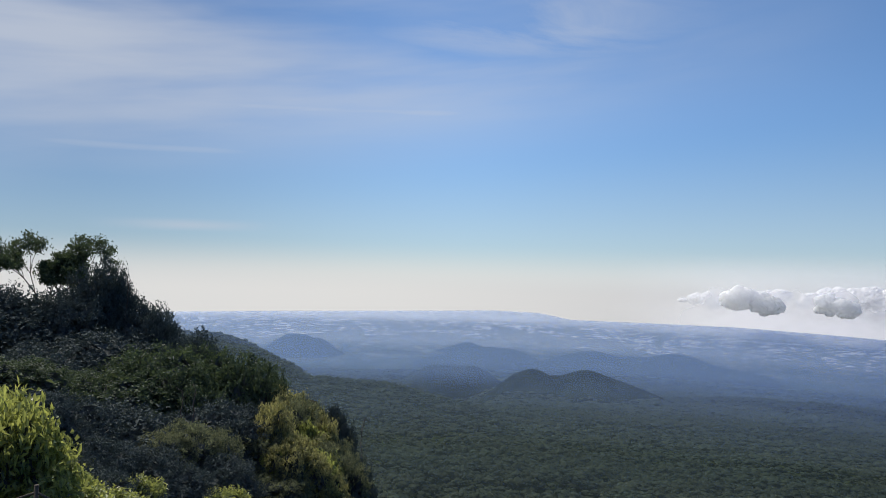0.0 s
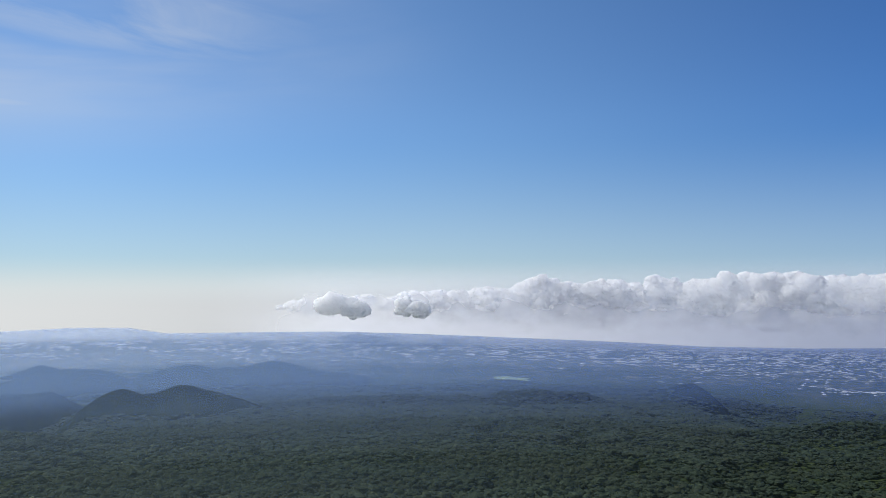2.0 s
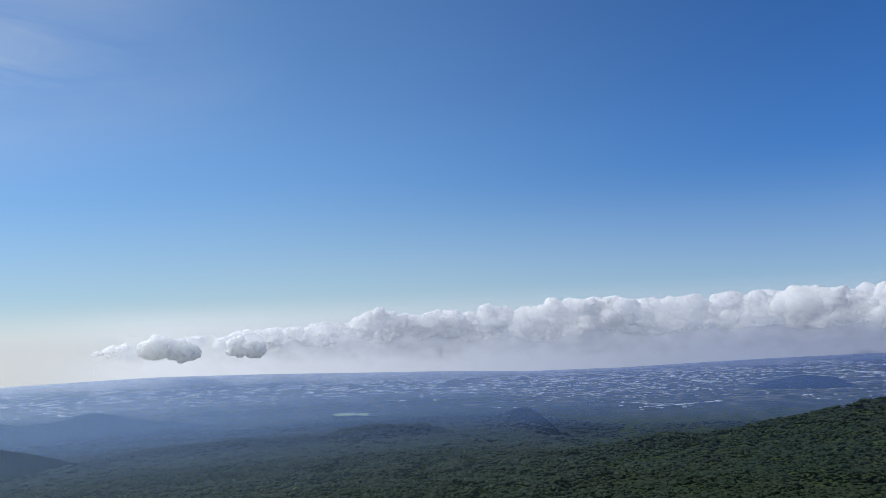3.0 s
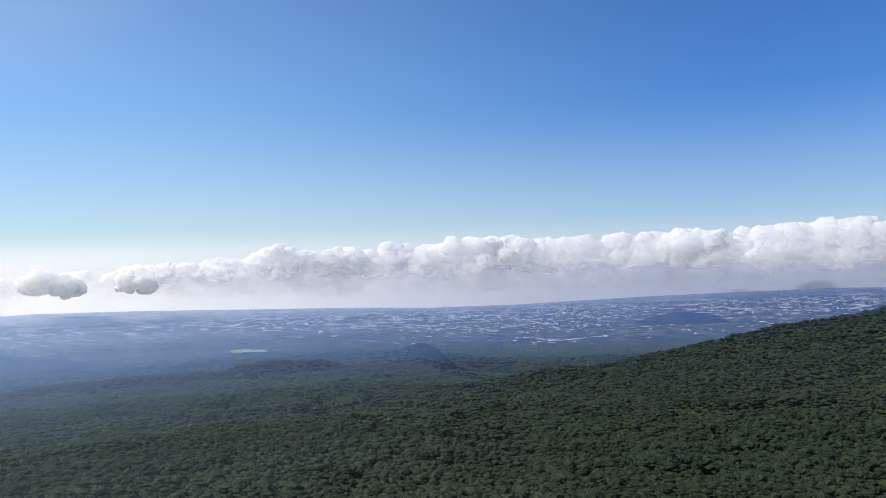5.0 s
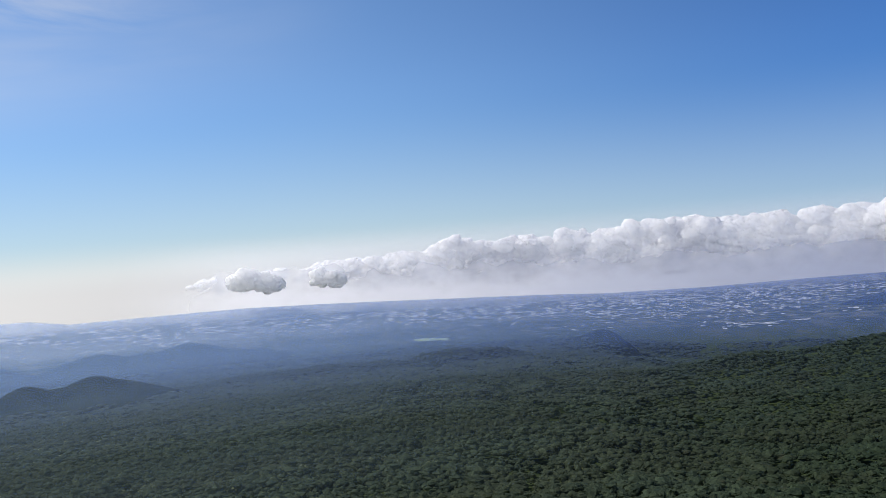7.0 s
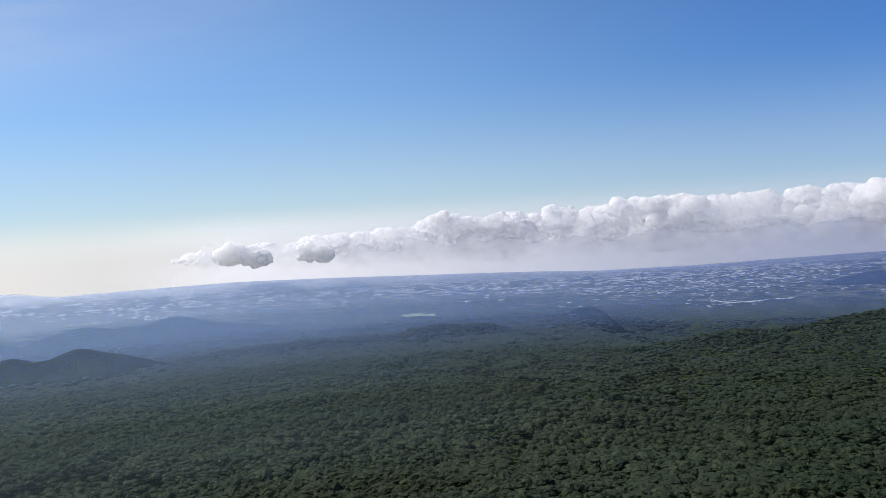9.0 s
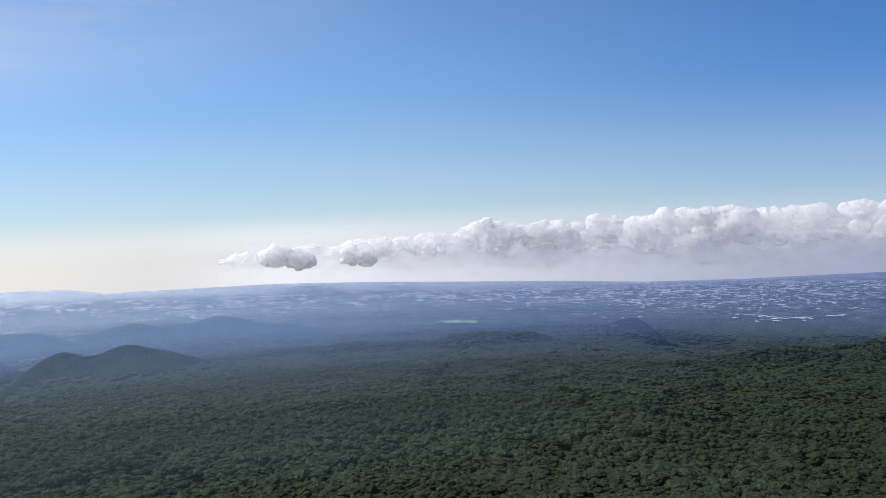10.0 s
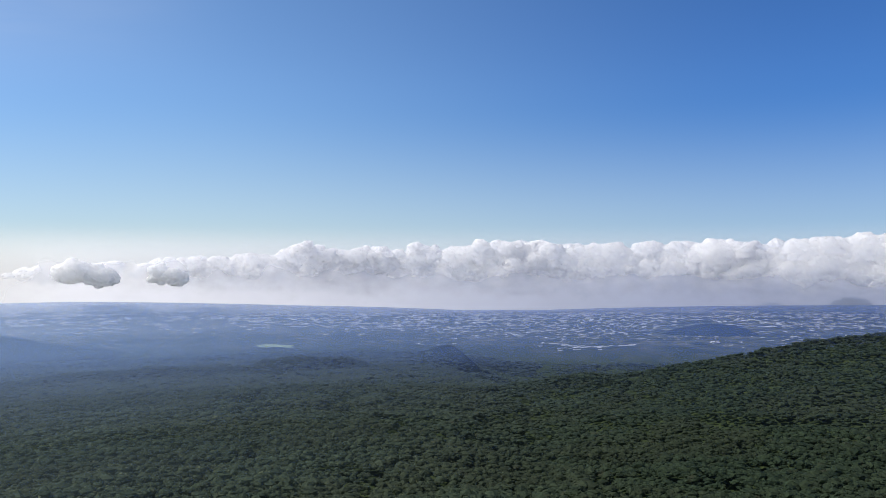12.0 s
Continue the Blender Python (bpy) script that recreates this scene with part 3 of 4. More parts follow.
def forest(name, lobes, clumps, piece, fine, spots, rng, label, flat=1.0):
    temps = [crown_template(k + 1, lobes, clumps, piece, fine) for k in range(7)]
    VV, FF, off = [], [], 0
    a = np.radians(spots[:, 0])
    X, Y = spots[:, 1] * np.sin(a), spots[:, 1] * np.cos(a)
    spots = spots[(hill_rise(X, Y, (0, 1)) < 4.0) & (hill_rise(X, Y, (9,)) < 24.0)]
    n = len(spots)
    kinds, spin = rng.integers(0, len(temps), n), rng.uniform(0, 2 * np.pi, n)
    size = spots[:, 2] * rng.uniform(0.46, 0.84, n) * np.where(rng.uniform(0, 1, n) > 0.88, 1.45, 1.0)
    tall = rng.uniform(0.42, 0.85, n) * flat
    a = np.radians(spots[:, 0])
    X, Y = spots[:, 1] * np.sin(a), spots[:, 1] * np.cos(a)
    swell = np.array([noise.fractal(Vector((x / 42, y / 42, 1.0)), 0.8, 2.0, 3) for x, y in zip(X, Y)])
    size = size * (1.0 + 0.4 * np.clip(swell, -0.8, 0.9))
    broad = np.array([noise.fractal(Vector((x / 150, y / 150, 5.0)), 0.8, 2.0, 2) for x, y in zip(X, Y)])
    # gullies wind down the slope and leave dark seams in the canopy
    gully = np.array([abs(noise.fractal(Vector((x / 210, y / 210, 9.0)), 0.8, 2.0, 2)) for x, y in zip(X, Y)])
    drop = 9.5 * (1 - smooth(gully, 0.0, 0.075))
    Z = land_height(spots[:, 0], spots[:, 1]) + 2.4 * swell + 4.2 * broad - drop + hill_rise(X, Y) - 3.0 * smooth(spots[:, 1], 1000, 1350) + rng.uniform(2.6, 5.0, n) - size * 0.1
    for k, (V, F) in enumerate(temps):
        m = np.flatnonzero(kinds == k)
        c, q = np.cos(spin[m])[:, None], np.sin(spin[m])[:, None]
        P = np.stack([(V[:, 0] * c - V[:, 1] * q) * size[m][:, None] + X[m][:, None], (V[:, 0] * q + V[:, 1] * c) * size[m][:, None] + Y[m][:, None],
                      V[:, 2] * (size[m] * tall[m])[:, None] + Z[m][:, None]], -1)
        VV.append(P.reshape(-1, 3))
        FF.append((F[None] + (np.arange(len(m)) * len(V))[:, None, None] + off).reshape(-1, 3))
        off += len(m) * len(V)
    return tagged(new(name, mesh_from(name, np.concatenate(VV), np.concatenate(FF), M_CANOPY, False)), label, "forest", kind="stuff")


rng = np.random.default_rng(5)
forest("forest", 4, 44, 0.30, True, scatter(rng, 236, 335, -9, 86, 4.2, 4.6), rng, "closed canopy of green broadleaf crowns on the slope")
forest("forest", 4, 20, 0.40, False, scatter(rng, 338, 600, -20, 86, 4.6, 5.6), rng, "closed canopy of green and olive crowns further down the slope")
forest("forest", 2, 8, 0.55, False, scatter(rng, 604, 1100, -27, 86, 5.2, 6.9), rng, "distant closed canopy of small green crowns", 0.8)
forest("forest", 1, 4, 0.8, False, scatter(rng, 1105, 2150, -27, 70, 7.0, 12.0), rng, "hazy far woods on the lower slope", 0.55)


# ---- clouds ----
def skin(name, me, voxel, fold):
    """One closed billowing surface round all lobes: broad swells, then heads of cauliflower at two sizes."""
    ob = new(name, me)
    mod = ob.modifiers.new("skin", "REMESH")
    mod.mode, mod.voxel_size, mod.use_smooth_shade = "VOXEL", voxel, True
    soft = ob.modifiers.new("soft", "SMOOTH")
    soft.factor, soft.iterations = 0.5, 4
    for size, push, basis in ((95.0, 46.0, "BLENDER_ORIGINAL"), (46.0, -20.0, "VORONOI_F1"), (22.0, -7.0, "VORONOI_F1"), (13.0, 9.0, "BLENDER_ORIGINAL")):
        tex = bpy.data.textures.new("billow", "CLOUDS")
        tex.noise_scale, tex.noise_depth, tex.noise_type, tex.noise_basis = size, 2, "SOFT_NOISE", basis
        mod = ob.modifiers.new("billow", "DISPLACE")
        mod.texture, mod.strength, mod.mid_level, mod.texture_coords = tex, push * fold, 0.5, "GLOBAL"
    return ob


def cloud(az0, az1, base, tops, rng, count, size, label, dist=4790.0, spread=170.0, voxel=5.5, mat=None, fold=1.0):
    """A cumulus heap: many billowing lobes in one mesh. tops: upper edge by bearing, degrees; base likewise one angle."""
    temps = []
    for s in range(5):
        bm = bmesh.new()
        bmesh.ops.create_icosphere(bm, subdivisions=3, radius=1.0)
        for v in bm.verts:
            d = v.co.normalized()
            k = 1.0
            for f, w in ((1.3, 0.34), (2.9, 0.24), (6.3, 0.13), (12.0, 0.06)):
                k += w * (0.5 - 1.6 * abs(noise.noise(d * f + Vector((s * 9.7, f, 0)))))
            v.co = d * k
        bm.verts.index_update()
        temps.append((np.array([v.co[:] for v in bm.verts]), np.array([[v.index for v in f.verts] for f in bm.faces])))
        bm.free()
    VV, FF, off = [], [], 0
    mid = (az0 + az1) / 2
    org = Vector((dist * math.sin(radians(mid)), dist * math.cos(radians(mid)), EYE))
    for i in range(count):
        az = rng.uniform(az0, az1)
        top = float(ramp(az, tops))
        rad = size * (0.3 + 1.0 * rng.uniform(0, 1) ** 1.5)
        ang = math.degrees(rad / dist)
        hi, lo = top - ang * 0.95, base + ang * 0.4
        q = rng.uniform(0, 1) ** 0.8
        el = lo + (hi - lo) * q
        r = dist + rng.uniform(-0.5, 0.5) * spread + q * spread * 0.4
        V, F = temps[rng.integers(0, 5)]
        t = rng.uniform(0, 6.28)
        c, s = math.cos(t), math.sin(t)
        W = np.stack([V[:, 0] * c - V[:, 1] * s, V[:, 0] * s + V[:, 1] * c, V[:, 2] * 0.66], 1) * rad * 1.22
        VV.append(W + np.array([r * math.sin(radians(az)) - org.x, r * math.cos(radians(az)) - org.y, r * math.tan(radians(el))]))
        FF.append(F + off)
        off += len(V)
    VV, FF = np.concatenate(VV), np.concatenate(FF)
    ob = skin("cloud", mesh_from("cloud", VV, FF, mat or M_CLOUD), voxel, fold)
    ob.location = org
    return tagged(ob, label, "cloud", group="cumulus clouds")


crng = np.random.default_rng(11)
TOPS = [(17, -0.8), (22, -0.4), (26.5, 0.0), (33.6, 0.35), (36.5, 0.6), (38.4, 1.5), (40, 0.75), (42.6, 0.9), (46.6, 1.2), (49, 0.95), (52.3, 1.5), (55.9, 1.55),
        (59, 1.2), (62, 1.25), (66.8, 1.45), (70.4, 1.4), (74.8, 1.5), (80.3, 1.85), (95, 2.4)]
for a0, a1, size, n_lobes in ((29, 44, 46, 400), (40, 57, 52, 470), (54, 72, 58, 480), (69, 92, 64, 520)):
    cloud(a0, a1, -2.9, TOPS, crng, n_lobes, size, "long white cumulus heap with grey folds above the coast")
cloud(37.3, 39.5, 0.2, [(37, 0.8), (38.3, 1.55), (39.7, 0.8)], crng, 16, 24, "small white cumulus dome above the bank", dist=4760, spread=50, voxel=4.0)
cloud(18, 31, -1.9, TOPS, crng, 60, 34, "thin white cumulus wisps in haze", dist=4820, spread=80, mat=M_WISP)
cloud(21.6, 24.3, -1.75, [(21, -0.7), (22.2, 0.0), (23.0, -0.3), (23.7, -0.4), (24.6, -0.9)], crng, 44, 44, "small grey-shadowed cumulus puff", dist=4180, spread=60, voxel=4.0, mat=M_PUFF, fold=0.7)
cloud(27.3, 29.3, -1.9, [(27, -0.5), (28.0, -0.25), (29.5, -0.9)], crng, 30, 34, "small white cumulus puff", dist=4180, spread=60, voxel=4.0, mat=M_PUFF, fold=0.7)


# ---- farms on the plain ----
def greenhouse_mesh():
    """A block of low film tunnels side by side."""
    bm = bmesh.new()
    for k in range(4):
        y0, y1 = -0.5 + k * 0.25, -0.5 + k * 0.25 + 0.23
        prof = [(y0, 0), (y0, 0.6), ((y0 + y1) / 2, 1.0), (y1, 0.6), (y1, 0)]
        ends = [[bm.verts.new((x, y, z)) for y, z in prof] for x in (-0.5, 0.5)]
        for j in range(4):
            bm.faces.new((ends[0][j], ends[0][j + 1], ends[1][j + 1], ends[1][j]))
        bm.faces.new(ends[0][::-1])
        bm.faces.new(ends[1])
    bmesh.ops.recalc_face_normals(bm, faces=bm.faces[:])
    me = bpy.data.meshes.new("greenhouse")
    bm.to_mesh(me)
    bm.free()
    me.materials.append(M_PLASTIC)
    return me


def farms():
    frng = np.random.default_rng(3)
    me = greenhouse_mesh()
    V0 = np.array([v.co[:] for v in me.vertices])
    quads = np.array([p.vertices[:] for p in me.polygons if len(p.vertices) == 4])
    spots = []
    for k in range(2600):
        az = frng.uniform(-24, 86)
        r = 2250 + 2560 * frng.uniform(0.0, 1.0) ** 0.55
        c = noise.fractal(Vector((r * math.sin(radians(az)) / 210, r * math.cos(radians(az)) / 210, 7.0)), 0.7, 2.0, 4)
        lim = 0.56 - 0.78 * smooth(r, 2500, 3900) - 0.42 * smooth(az, 46, 60) * smooth(r, 2320, 2600) - 0.12 * smooth(az, 24, 44) + 0.22 * (1 - smooth(az, 6, 34))
        if c < lim or hill_rise(np.array(r * math.sin(radians(az))), np.array(r * math.cos(radians(az)))) > 1.0:
            continue
        # a holding: a few blocks and open plots close together, seldom quite in line
        lie = frng.uniform(-30, 42)
        for j in range(frng.integers(1, 6)):
            wide, deep = 6.0 + 9.0 * frng.lognormal(0.0, 0.7), (4.6 + 7.4 * frng.lognormal(0.0, 0.5)) * (1.15 - 0.3 * float(smooth(az, 20, 46)))
            spots.append((az + math.degrees(frng.normal(0, 60) / r), r + frng.normal(0, 55), wide, deep, lie + frng.normal(0, 8)))
    # a dense quarter of film houses where the plain meets the flank
    for k in range(46):
        az = 60.3 + frng.normal(0, 1.6)
        spots.append((az, 2385 + frng.normal(0, 30) + 16 * (az - 60.3), 14.0 + 14.0 * frng.lognormal(0.0, 0.5), frng.uniform(8, 20), frng.normal(8, 8)))
    VV, FF, off = [], [], 0
    near = sorted(range(len(spots)), key=lambda i: spots[i][1])[:280]
    for i, (az, r, w, d, lie) in enumerate(spots):
        if r > 4800:
            continue
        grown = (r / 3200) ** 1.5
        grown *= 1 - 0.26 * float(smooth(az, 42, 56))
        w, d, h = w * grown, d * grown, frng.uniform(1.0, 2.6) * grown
        turn = radians(lie - az)
        p = at(az, r, relief(az, r) - 0.3)
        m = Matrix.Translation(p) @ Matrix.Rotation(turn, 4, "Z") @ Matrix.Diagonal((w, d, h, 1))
        if i in near:
            ob = new("greenhouse", me)
            ob.matrix_world = m
            tagged(ob, "low white film greenhouse block on the plain", "greenhouse", group="greenhouses on the plain")
        else:
            M = np.array(m)
            VV.append(V0 @ M[:3, :3].T + M[:3, 3])
            FF.append(quads + off)
            off += len(V0)
    tagged(new("greenhouses", mesh_from("greenhouses", np.concatenate(VV), np.concatenate(FF), M_PLASTIC, False)),
           "scattered pale greenhouses and fields far on the plain", "greenhouses", kind="stuff")
    # one open pale green field at the edge of the woods
    u, v = np.meshgrid(np.linspace(-1, 1, 13), np.linspace(-1, 1, 7), indexing="ij")
    edge_wave = np.array([[noise.fractal(Vector((a * 2.4, b * 1.5, 2.0)), 0.8, 2.0, 3) for b in q] for a, q in zip(u[:, 0], v)])
    A, R = 36.0 + u * 1.3 + 0.3 * edge_wave, 2335.0 + v * 46 * (1 + 0.7 * edge_wave) - 26 * u
    V = np.stack([R * np.sin(np.radians(A)), R * np.cos(np.radians(A)), land_height(A, R) + 6.0], -1).reshape(-1, 3)
    tagged(new("field", mesh_from("field", V, grid_faces(13, 7)[:, ::-1], M_FIELD)), "open pale green field between the woods", "field", kind="structure")


farms()


# ---- shrubs of the knoll ----
def part(name, me, parent, label=""):
    ob = new(name, me)
    ob.parent = parent
    return tagged(ob, label) if label else ob


def leaf_mesh(name, centres, normals, rng, length, width, mat, fold=0.25, spray=0.0):
    """Folded pointed blades, one per centre. spray: how far they point outwards and up, instead of lying along the surface."""
    n = len(centres)
    t = rng.normal(size=(n, 3)) + spray * (normals + np.array([0, 0, 0.8]))
    t /= np.linalg.norm(t, axis=1, keepdims=True)
    nrm = normals + rng.normal(scale=0.7, size=(n, 3))
    nrm -= t * np.sum(t * nrm, 1, keepdims=True)
    nrm /= np.linalg.norm(nrm, axis=1, keepdims=True)
    b = np.cross(nrm, t)
    L = (length * rng.uniform(0.6, 1.25, n))[:, None]
    W = (width * rng.uniform(0.7, 1.2, n))[:, None]
    lift = nrm * W * fold
    P = np.stack([centres - t * L * 0.5, centres + b * W * 0.5 + lift, centres + t * L * 0.5, centres - b * W * 0.5 + lift], 1)
    F = (np.arange(n) * 4)[:, None, None] + np.array([[0, 1, 2], [0, 2, 3]])[None]
    return mesh_from(name, P.reshape(-1, 3), F.reshape(-1, 3), mat, False)


def blob_points(rng, n, rad, lobes, seed, shell=0.28):
    """Points in the outer shell of a lobed ball that stands on z = 0, and the ways out of it."""
    d = rng.normal(size=(n, 3))
    d /= np.linalg.norm(d, axis=1, keepdims=True)
    d[:, 2] = np.where(d[:, 2] < -0.45, -d[:, 2], d[:, 2])
    k = np.array([1.0 + lobes * (0.55 - 1.5 * abs(noise.noise(Vector(x) * 1.7 + Vector((seed * 3.7, 0, 0))))) + lobes * (0.3 - 0.9 * abs(noise.noise(Vector(x) * 3.9 + Vector((0, seed * 2.9, 0)))))
                  + lobes * 0.35 * noise.noise(Vector(x) * 9.0) for x in d])
    P = d * (k * (1 - shell * rng.uniform(0, 1, n) ** 1.6) * rad)[:, None]
    P[:, 2] += 0.92
    return P, d


def tube(bm, a, b, ra, rb, sides=6):
    a, b = Vector(a), Vector(b)
    q = (b - a).to_track_quat("Z", "Y")
    rings = []
    for p, r in ((a, ra), (b, rb)):
        rings.append([bm.verts.new(p + q @ Vector((r * math.cos(2 * math.pi * i / sides), r * math.sin(2 * math.pi * i / sides), 0))) for i in range(sides)])
    for i in range(sides):
        bm.faces.new((rings[0][i], rings[0][(i + 1) % sides], rings[1][(i + 1) % sides], rings[1][i]))
    bm.faces.new(rings[1])


def bm_mesh(name, bm, mat):
    me = bpy.data.meshes.new(name)
    bm.to_mesh(me)
    bm.free()
    for p in me.polygons:
        p.use_smooth = True
    me.materials.append(mat)
    return me


def shrub_stems(rng, rad, high):
    bm = bmesh.new()
    for i in range(9):
        a, lean = rng.uniform(0, 6.28), rng.uniform(0.15, 0.75)
        p, q = Vector((0.04 * math.cos(a), 0.04 * math.sin(a), -0.25)), Vector((rad * lean * math.cos(a) * 0.5, rad * lean * math.sin(a) * 0.5, high * 0.5))
        e = Vector((rad * lean * math.cos(a + 0.3), rad * lean * math.sin(a + 0.3), high * rng.uniform(0.8, 1.0)))
        tube(bm, p, q, 0.022, 0.014)
        tube(bm, q, e, 0.014, 0.005)
    return bm_mesh("branchwork", bm, M_BARK)


def shrub(kind, seed, rad=1.0):
    """A shrub one metre in radius, standing at the origin."""
    rng = np.random.default_rng(seed)
    look_of = {"yellow": (M_LEAF_YELLOW, 2600, 0.23, 0.095), "dark": (M_LEAF_DARK, 11200, 0.075, 0.032), "olive": (M_LEAF_OLIVE, 10400, 0.08, 0.03),
               "rust": (M_LEAF_RUST, 6400, 0.12, 0.052), "green": (M_LEAF_GREEN, 8800, 0.09, 0.042)}[kind]
    mat, n, length, width = look_of
    words = {"yellow": "sunlit yellow-green broadleaf shrub on the knoll", "dark": "dense dark green needle shrub on the knoll",
             "olive": "dull olive fine-leaved shrub on the knoll", "rust": "brownish green turning shrub on the knoll",
             "green": "mid-green leafy shrub on the knoll"}[kind]
    tufts = n // 16
    P, d = blob_points(rng, tufts, rad, 0.42, seed, 0.2)
    spread = rng.normal(scale=max(length * 0.55, 0.05), size=(tufts * 16, 3)) + np.repeat(d * rng.gamma(1.0, 0.03, tufts)[:, None], 16, 0)
    P, d = np.repeat(P, 16, 0) + spread, np.repeat(d, 16, 0)
    # core of big blades, put in to stop light passing through the shrub
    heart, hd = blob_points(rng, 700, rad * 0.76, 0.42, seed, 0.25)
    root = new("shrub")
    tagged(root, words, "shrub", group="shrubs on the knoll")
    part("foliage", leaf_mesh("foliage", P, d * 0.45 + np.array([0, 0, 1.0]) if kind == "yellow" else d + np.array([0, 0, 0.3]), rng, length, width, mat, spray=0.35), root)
    part("inner_mass", leaf_mesh("inner_mass", heart, hd, rng, 0.34, 0.24, M_INNER), root, "dense inner core of large blades, added to block light")
    part("branchwork", shrub_stems(rng, rad * 0.9, rad * 1.7), root, "thin grey stems")
    return root


def plant(master, az, r, el_top, rad, half, spin=0.0, first=False):
    """Put a shrub at bearing az so that its top shows at el_top degrees from the viewpoint; it reaches the ground or roots in it."""
    p = at(az, r)
    top = EYE + r * math.tan(radians(el_top))
    half = max(half, (top - p.z + 0.1) / 2.2)
    m = Matrix.Translation((p.x, p.y, top - 2.2 * half)) @ Matrix.Rotation(spin, 4, "Z")
    ob = master if first else copy_thing(master, m)
    ob.matrix_basis = m @ Matrix.Diagonal((rad, rad, half, 1))
    return ob


# kind: list of (bearing, distance, top angle, radius, half height)
SHRUBS = {
    "dark": [(-25.0, 15.5, 0.5, 0.62, 1.05), (-24.0, 15.3, 0.1, 0.4, 0.54), (-22.3, 15.0, -2.1, 0.67, 0.72), (-20.9, 14.6, -3.0, 0.41, 0.43), (-29.0, 15.4, -1.9, 1.25, 0.93), (-32.0, 15.6, -1.0, 1.09, 0.97), (-27.0, 15.0, -1.5, 0.7, 0.77), (-25.5, 13.6, -4.4, 1.16, 0.74), (-29.6, 12.2, -5.7, 0.85, 0.66), (-24.7, 9.6, -9.3, 0.89, 0.59), (-27.1, 9.0, -8.8, 0.49, 0.42), (-22.6, 8.2, -12.3, 0.44, 0.35), (-16.7, 10.4, -9.5, 0.68, 0.5), (-14.4, 10.6, -9.9, 0.51, 0.48), (-19.9, 8.0, -13.8, 0.37, 0.3), (-8.1, 12.4, -10.1, 0.38, 0.77), (-6.5, 11.8, -13.3, 0.31, 0.47), (-16.2, 8.8, -13.4, 0.37, 0.31), (-18.5, 13.4, -4.4, 0.62, 0.41), (-26.0, 7.3, -13.0, 0.32, 0.3), (-24.3, 6.9, -14.2, 0.3, 0.26), (-25.2, 8.0, -11.6, 0.36, 0.32), (-22.6, 6.9, -15.4, 0.3, 0.26), (-29.0, 8.4, -8.3, 0.4, 0.34), (-6.2, 11.4, -14.4, 0.34, 0.5), (-5.8, 11.0, -16.4, 0.34, 0.4)],
    "green": [(-29.9, 10.2, -6.2, 0.5, 0.28), (-24.3, 11.4, -7.3, 0.81, 0.49), (-26.5, 11.2, -7.2, 0.52, 0.38), (-20.8, 12.0, -5.5, 0.78, 0.54), (-22.3, 11.6, -7.1, 0.54, 0.45), (-17.9, 12.6, -5.6, 0.68, 0.51), (-15.4, 12.4, -6.2, 0.67, 0.59), (-13.9, 12.2, -7.2, 0.47, 0.45), (-19.0, 11.4, -7.6, 0.53, 0.42)],
    "olive": [(-19.0, 9.2, -11.0, 0.41, 0.33), (-20.6, 9.0, -11.5, 0.32, 0.28), (-17.0, 9.4, -11.5, 0.36, 0.31), (-13.2, 10.2, -11.3, 0.41, 0.39), (-7.6, 11.0, -13.8, 0.41, 0.44), (-9.3, 10.8, -12.5, 0.38, 0.43), (-10.9, 11.6, -9.4, 0.43, 0.39), (-12.6, 9.6, -14.4, 0.42, 0.3), (-7.6, 11.4, -12.4, 0.32, 0.39)],
    "rust": [(-12.0, 12.0, -8.7, 0.43, 0.33), (-9.4, 11.6, -10.4, 0.36, 0.43), (-10.0, 11.2, -11.7, 0.4, 0.4), (-11.9, 10.4, -12.6, 0.4, 0.39)],
    "yellow": [(-10.0, 11.3, -11.2, 0.3, 0.3), (-11.0, 10.9, -12.6, 0.29, 0.25), (-8.7, 10.7, -13.6, 0.26, 0.28), (-15.9, 8.2, -15.8, 0.22, 0.14), (-21.8, 7.0, -14.7, 0.18, 0.12)],
}
# upper edge of the sunlit broadleaf thicket by the lookout, degrees by bearing
THICKET = [(-40, -6.5), (-31.2, -7.9), (-29.9, -8.4), (-29.2, -10.4), (-28.8, -13.0), (-27.0, -13.6), (-26.1, -14.6), (-24.3, -15.2), (-22.1, -16.4), (-20.5, -17.2), (-15, -19)]
prng = random.Random(4)
for k in range(52):
    az = -33.5 + 15.0 * k / 51 + prng.uniform(-0.3, 0.3)
    SHRUBS["yellow"].append((az, prng.uniform(5.3, 6.4), float(ramp(az, THICKET)) - prng.choice((0.2, 0.7, 1.5, 2.4, 3.6)), prng.uniform(0.16, 0.28), prng.uniform(0.13, 0.22)))

# sunlit broadleaf sprays down the edge of the knoll
for k in range(16):
    az = -12.6 + 5.6 * k / 15
    SHRUBS["yellow" if k % 4 == 1 else "rust"].append((az, prng.uniform(9.7, 10.4), -10.1 - 1.23 * (az + 12.0) - prng.choice((0.2, 0.8, 1.8, 3.0)), prng.uniform(0.17, 0.27), prng.uniform(0.14, 0.22)))


def kind_at(az, el):
    if az < -22 and el < float(ramp(az, THICKET)) - 1.5:
        return "yellow"
    if az > -12.5:
        return prng.choice(("olive", "rust", "green", "rust", "yellow") if el < -9.5 else ("rust", "olive", "dark"))
    if az > -20 and el < -9.5:
        return prng.choice(("olive", "green", "olive", "dark"))
    return prng.choice(("dark", "dark", "green", "dark"))


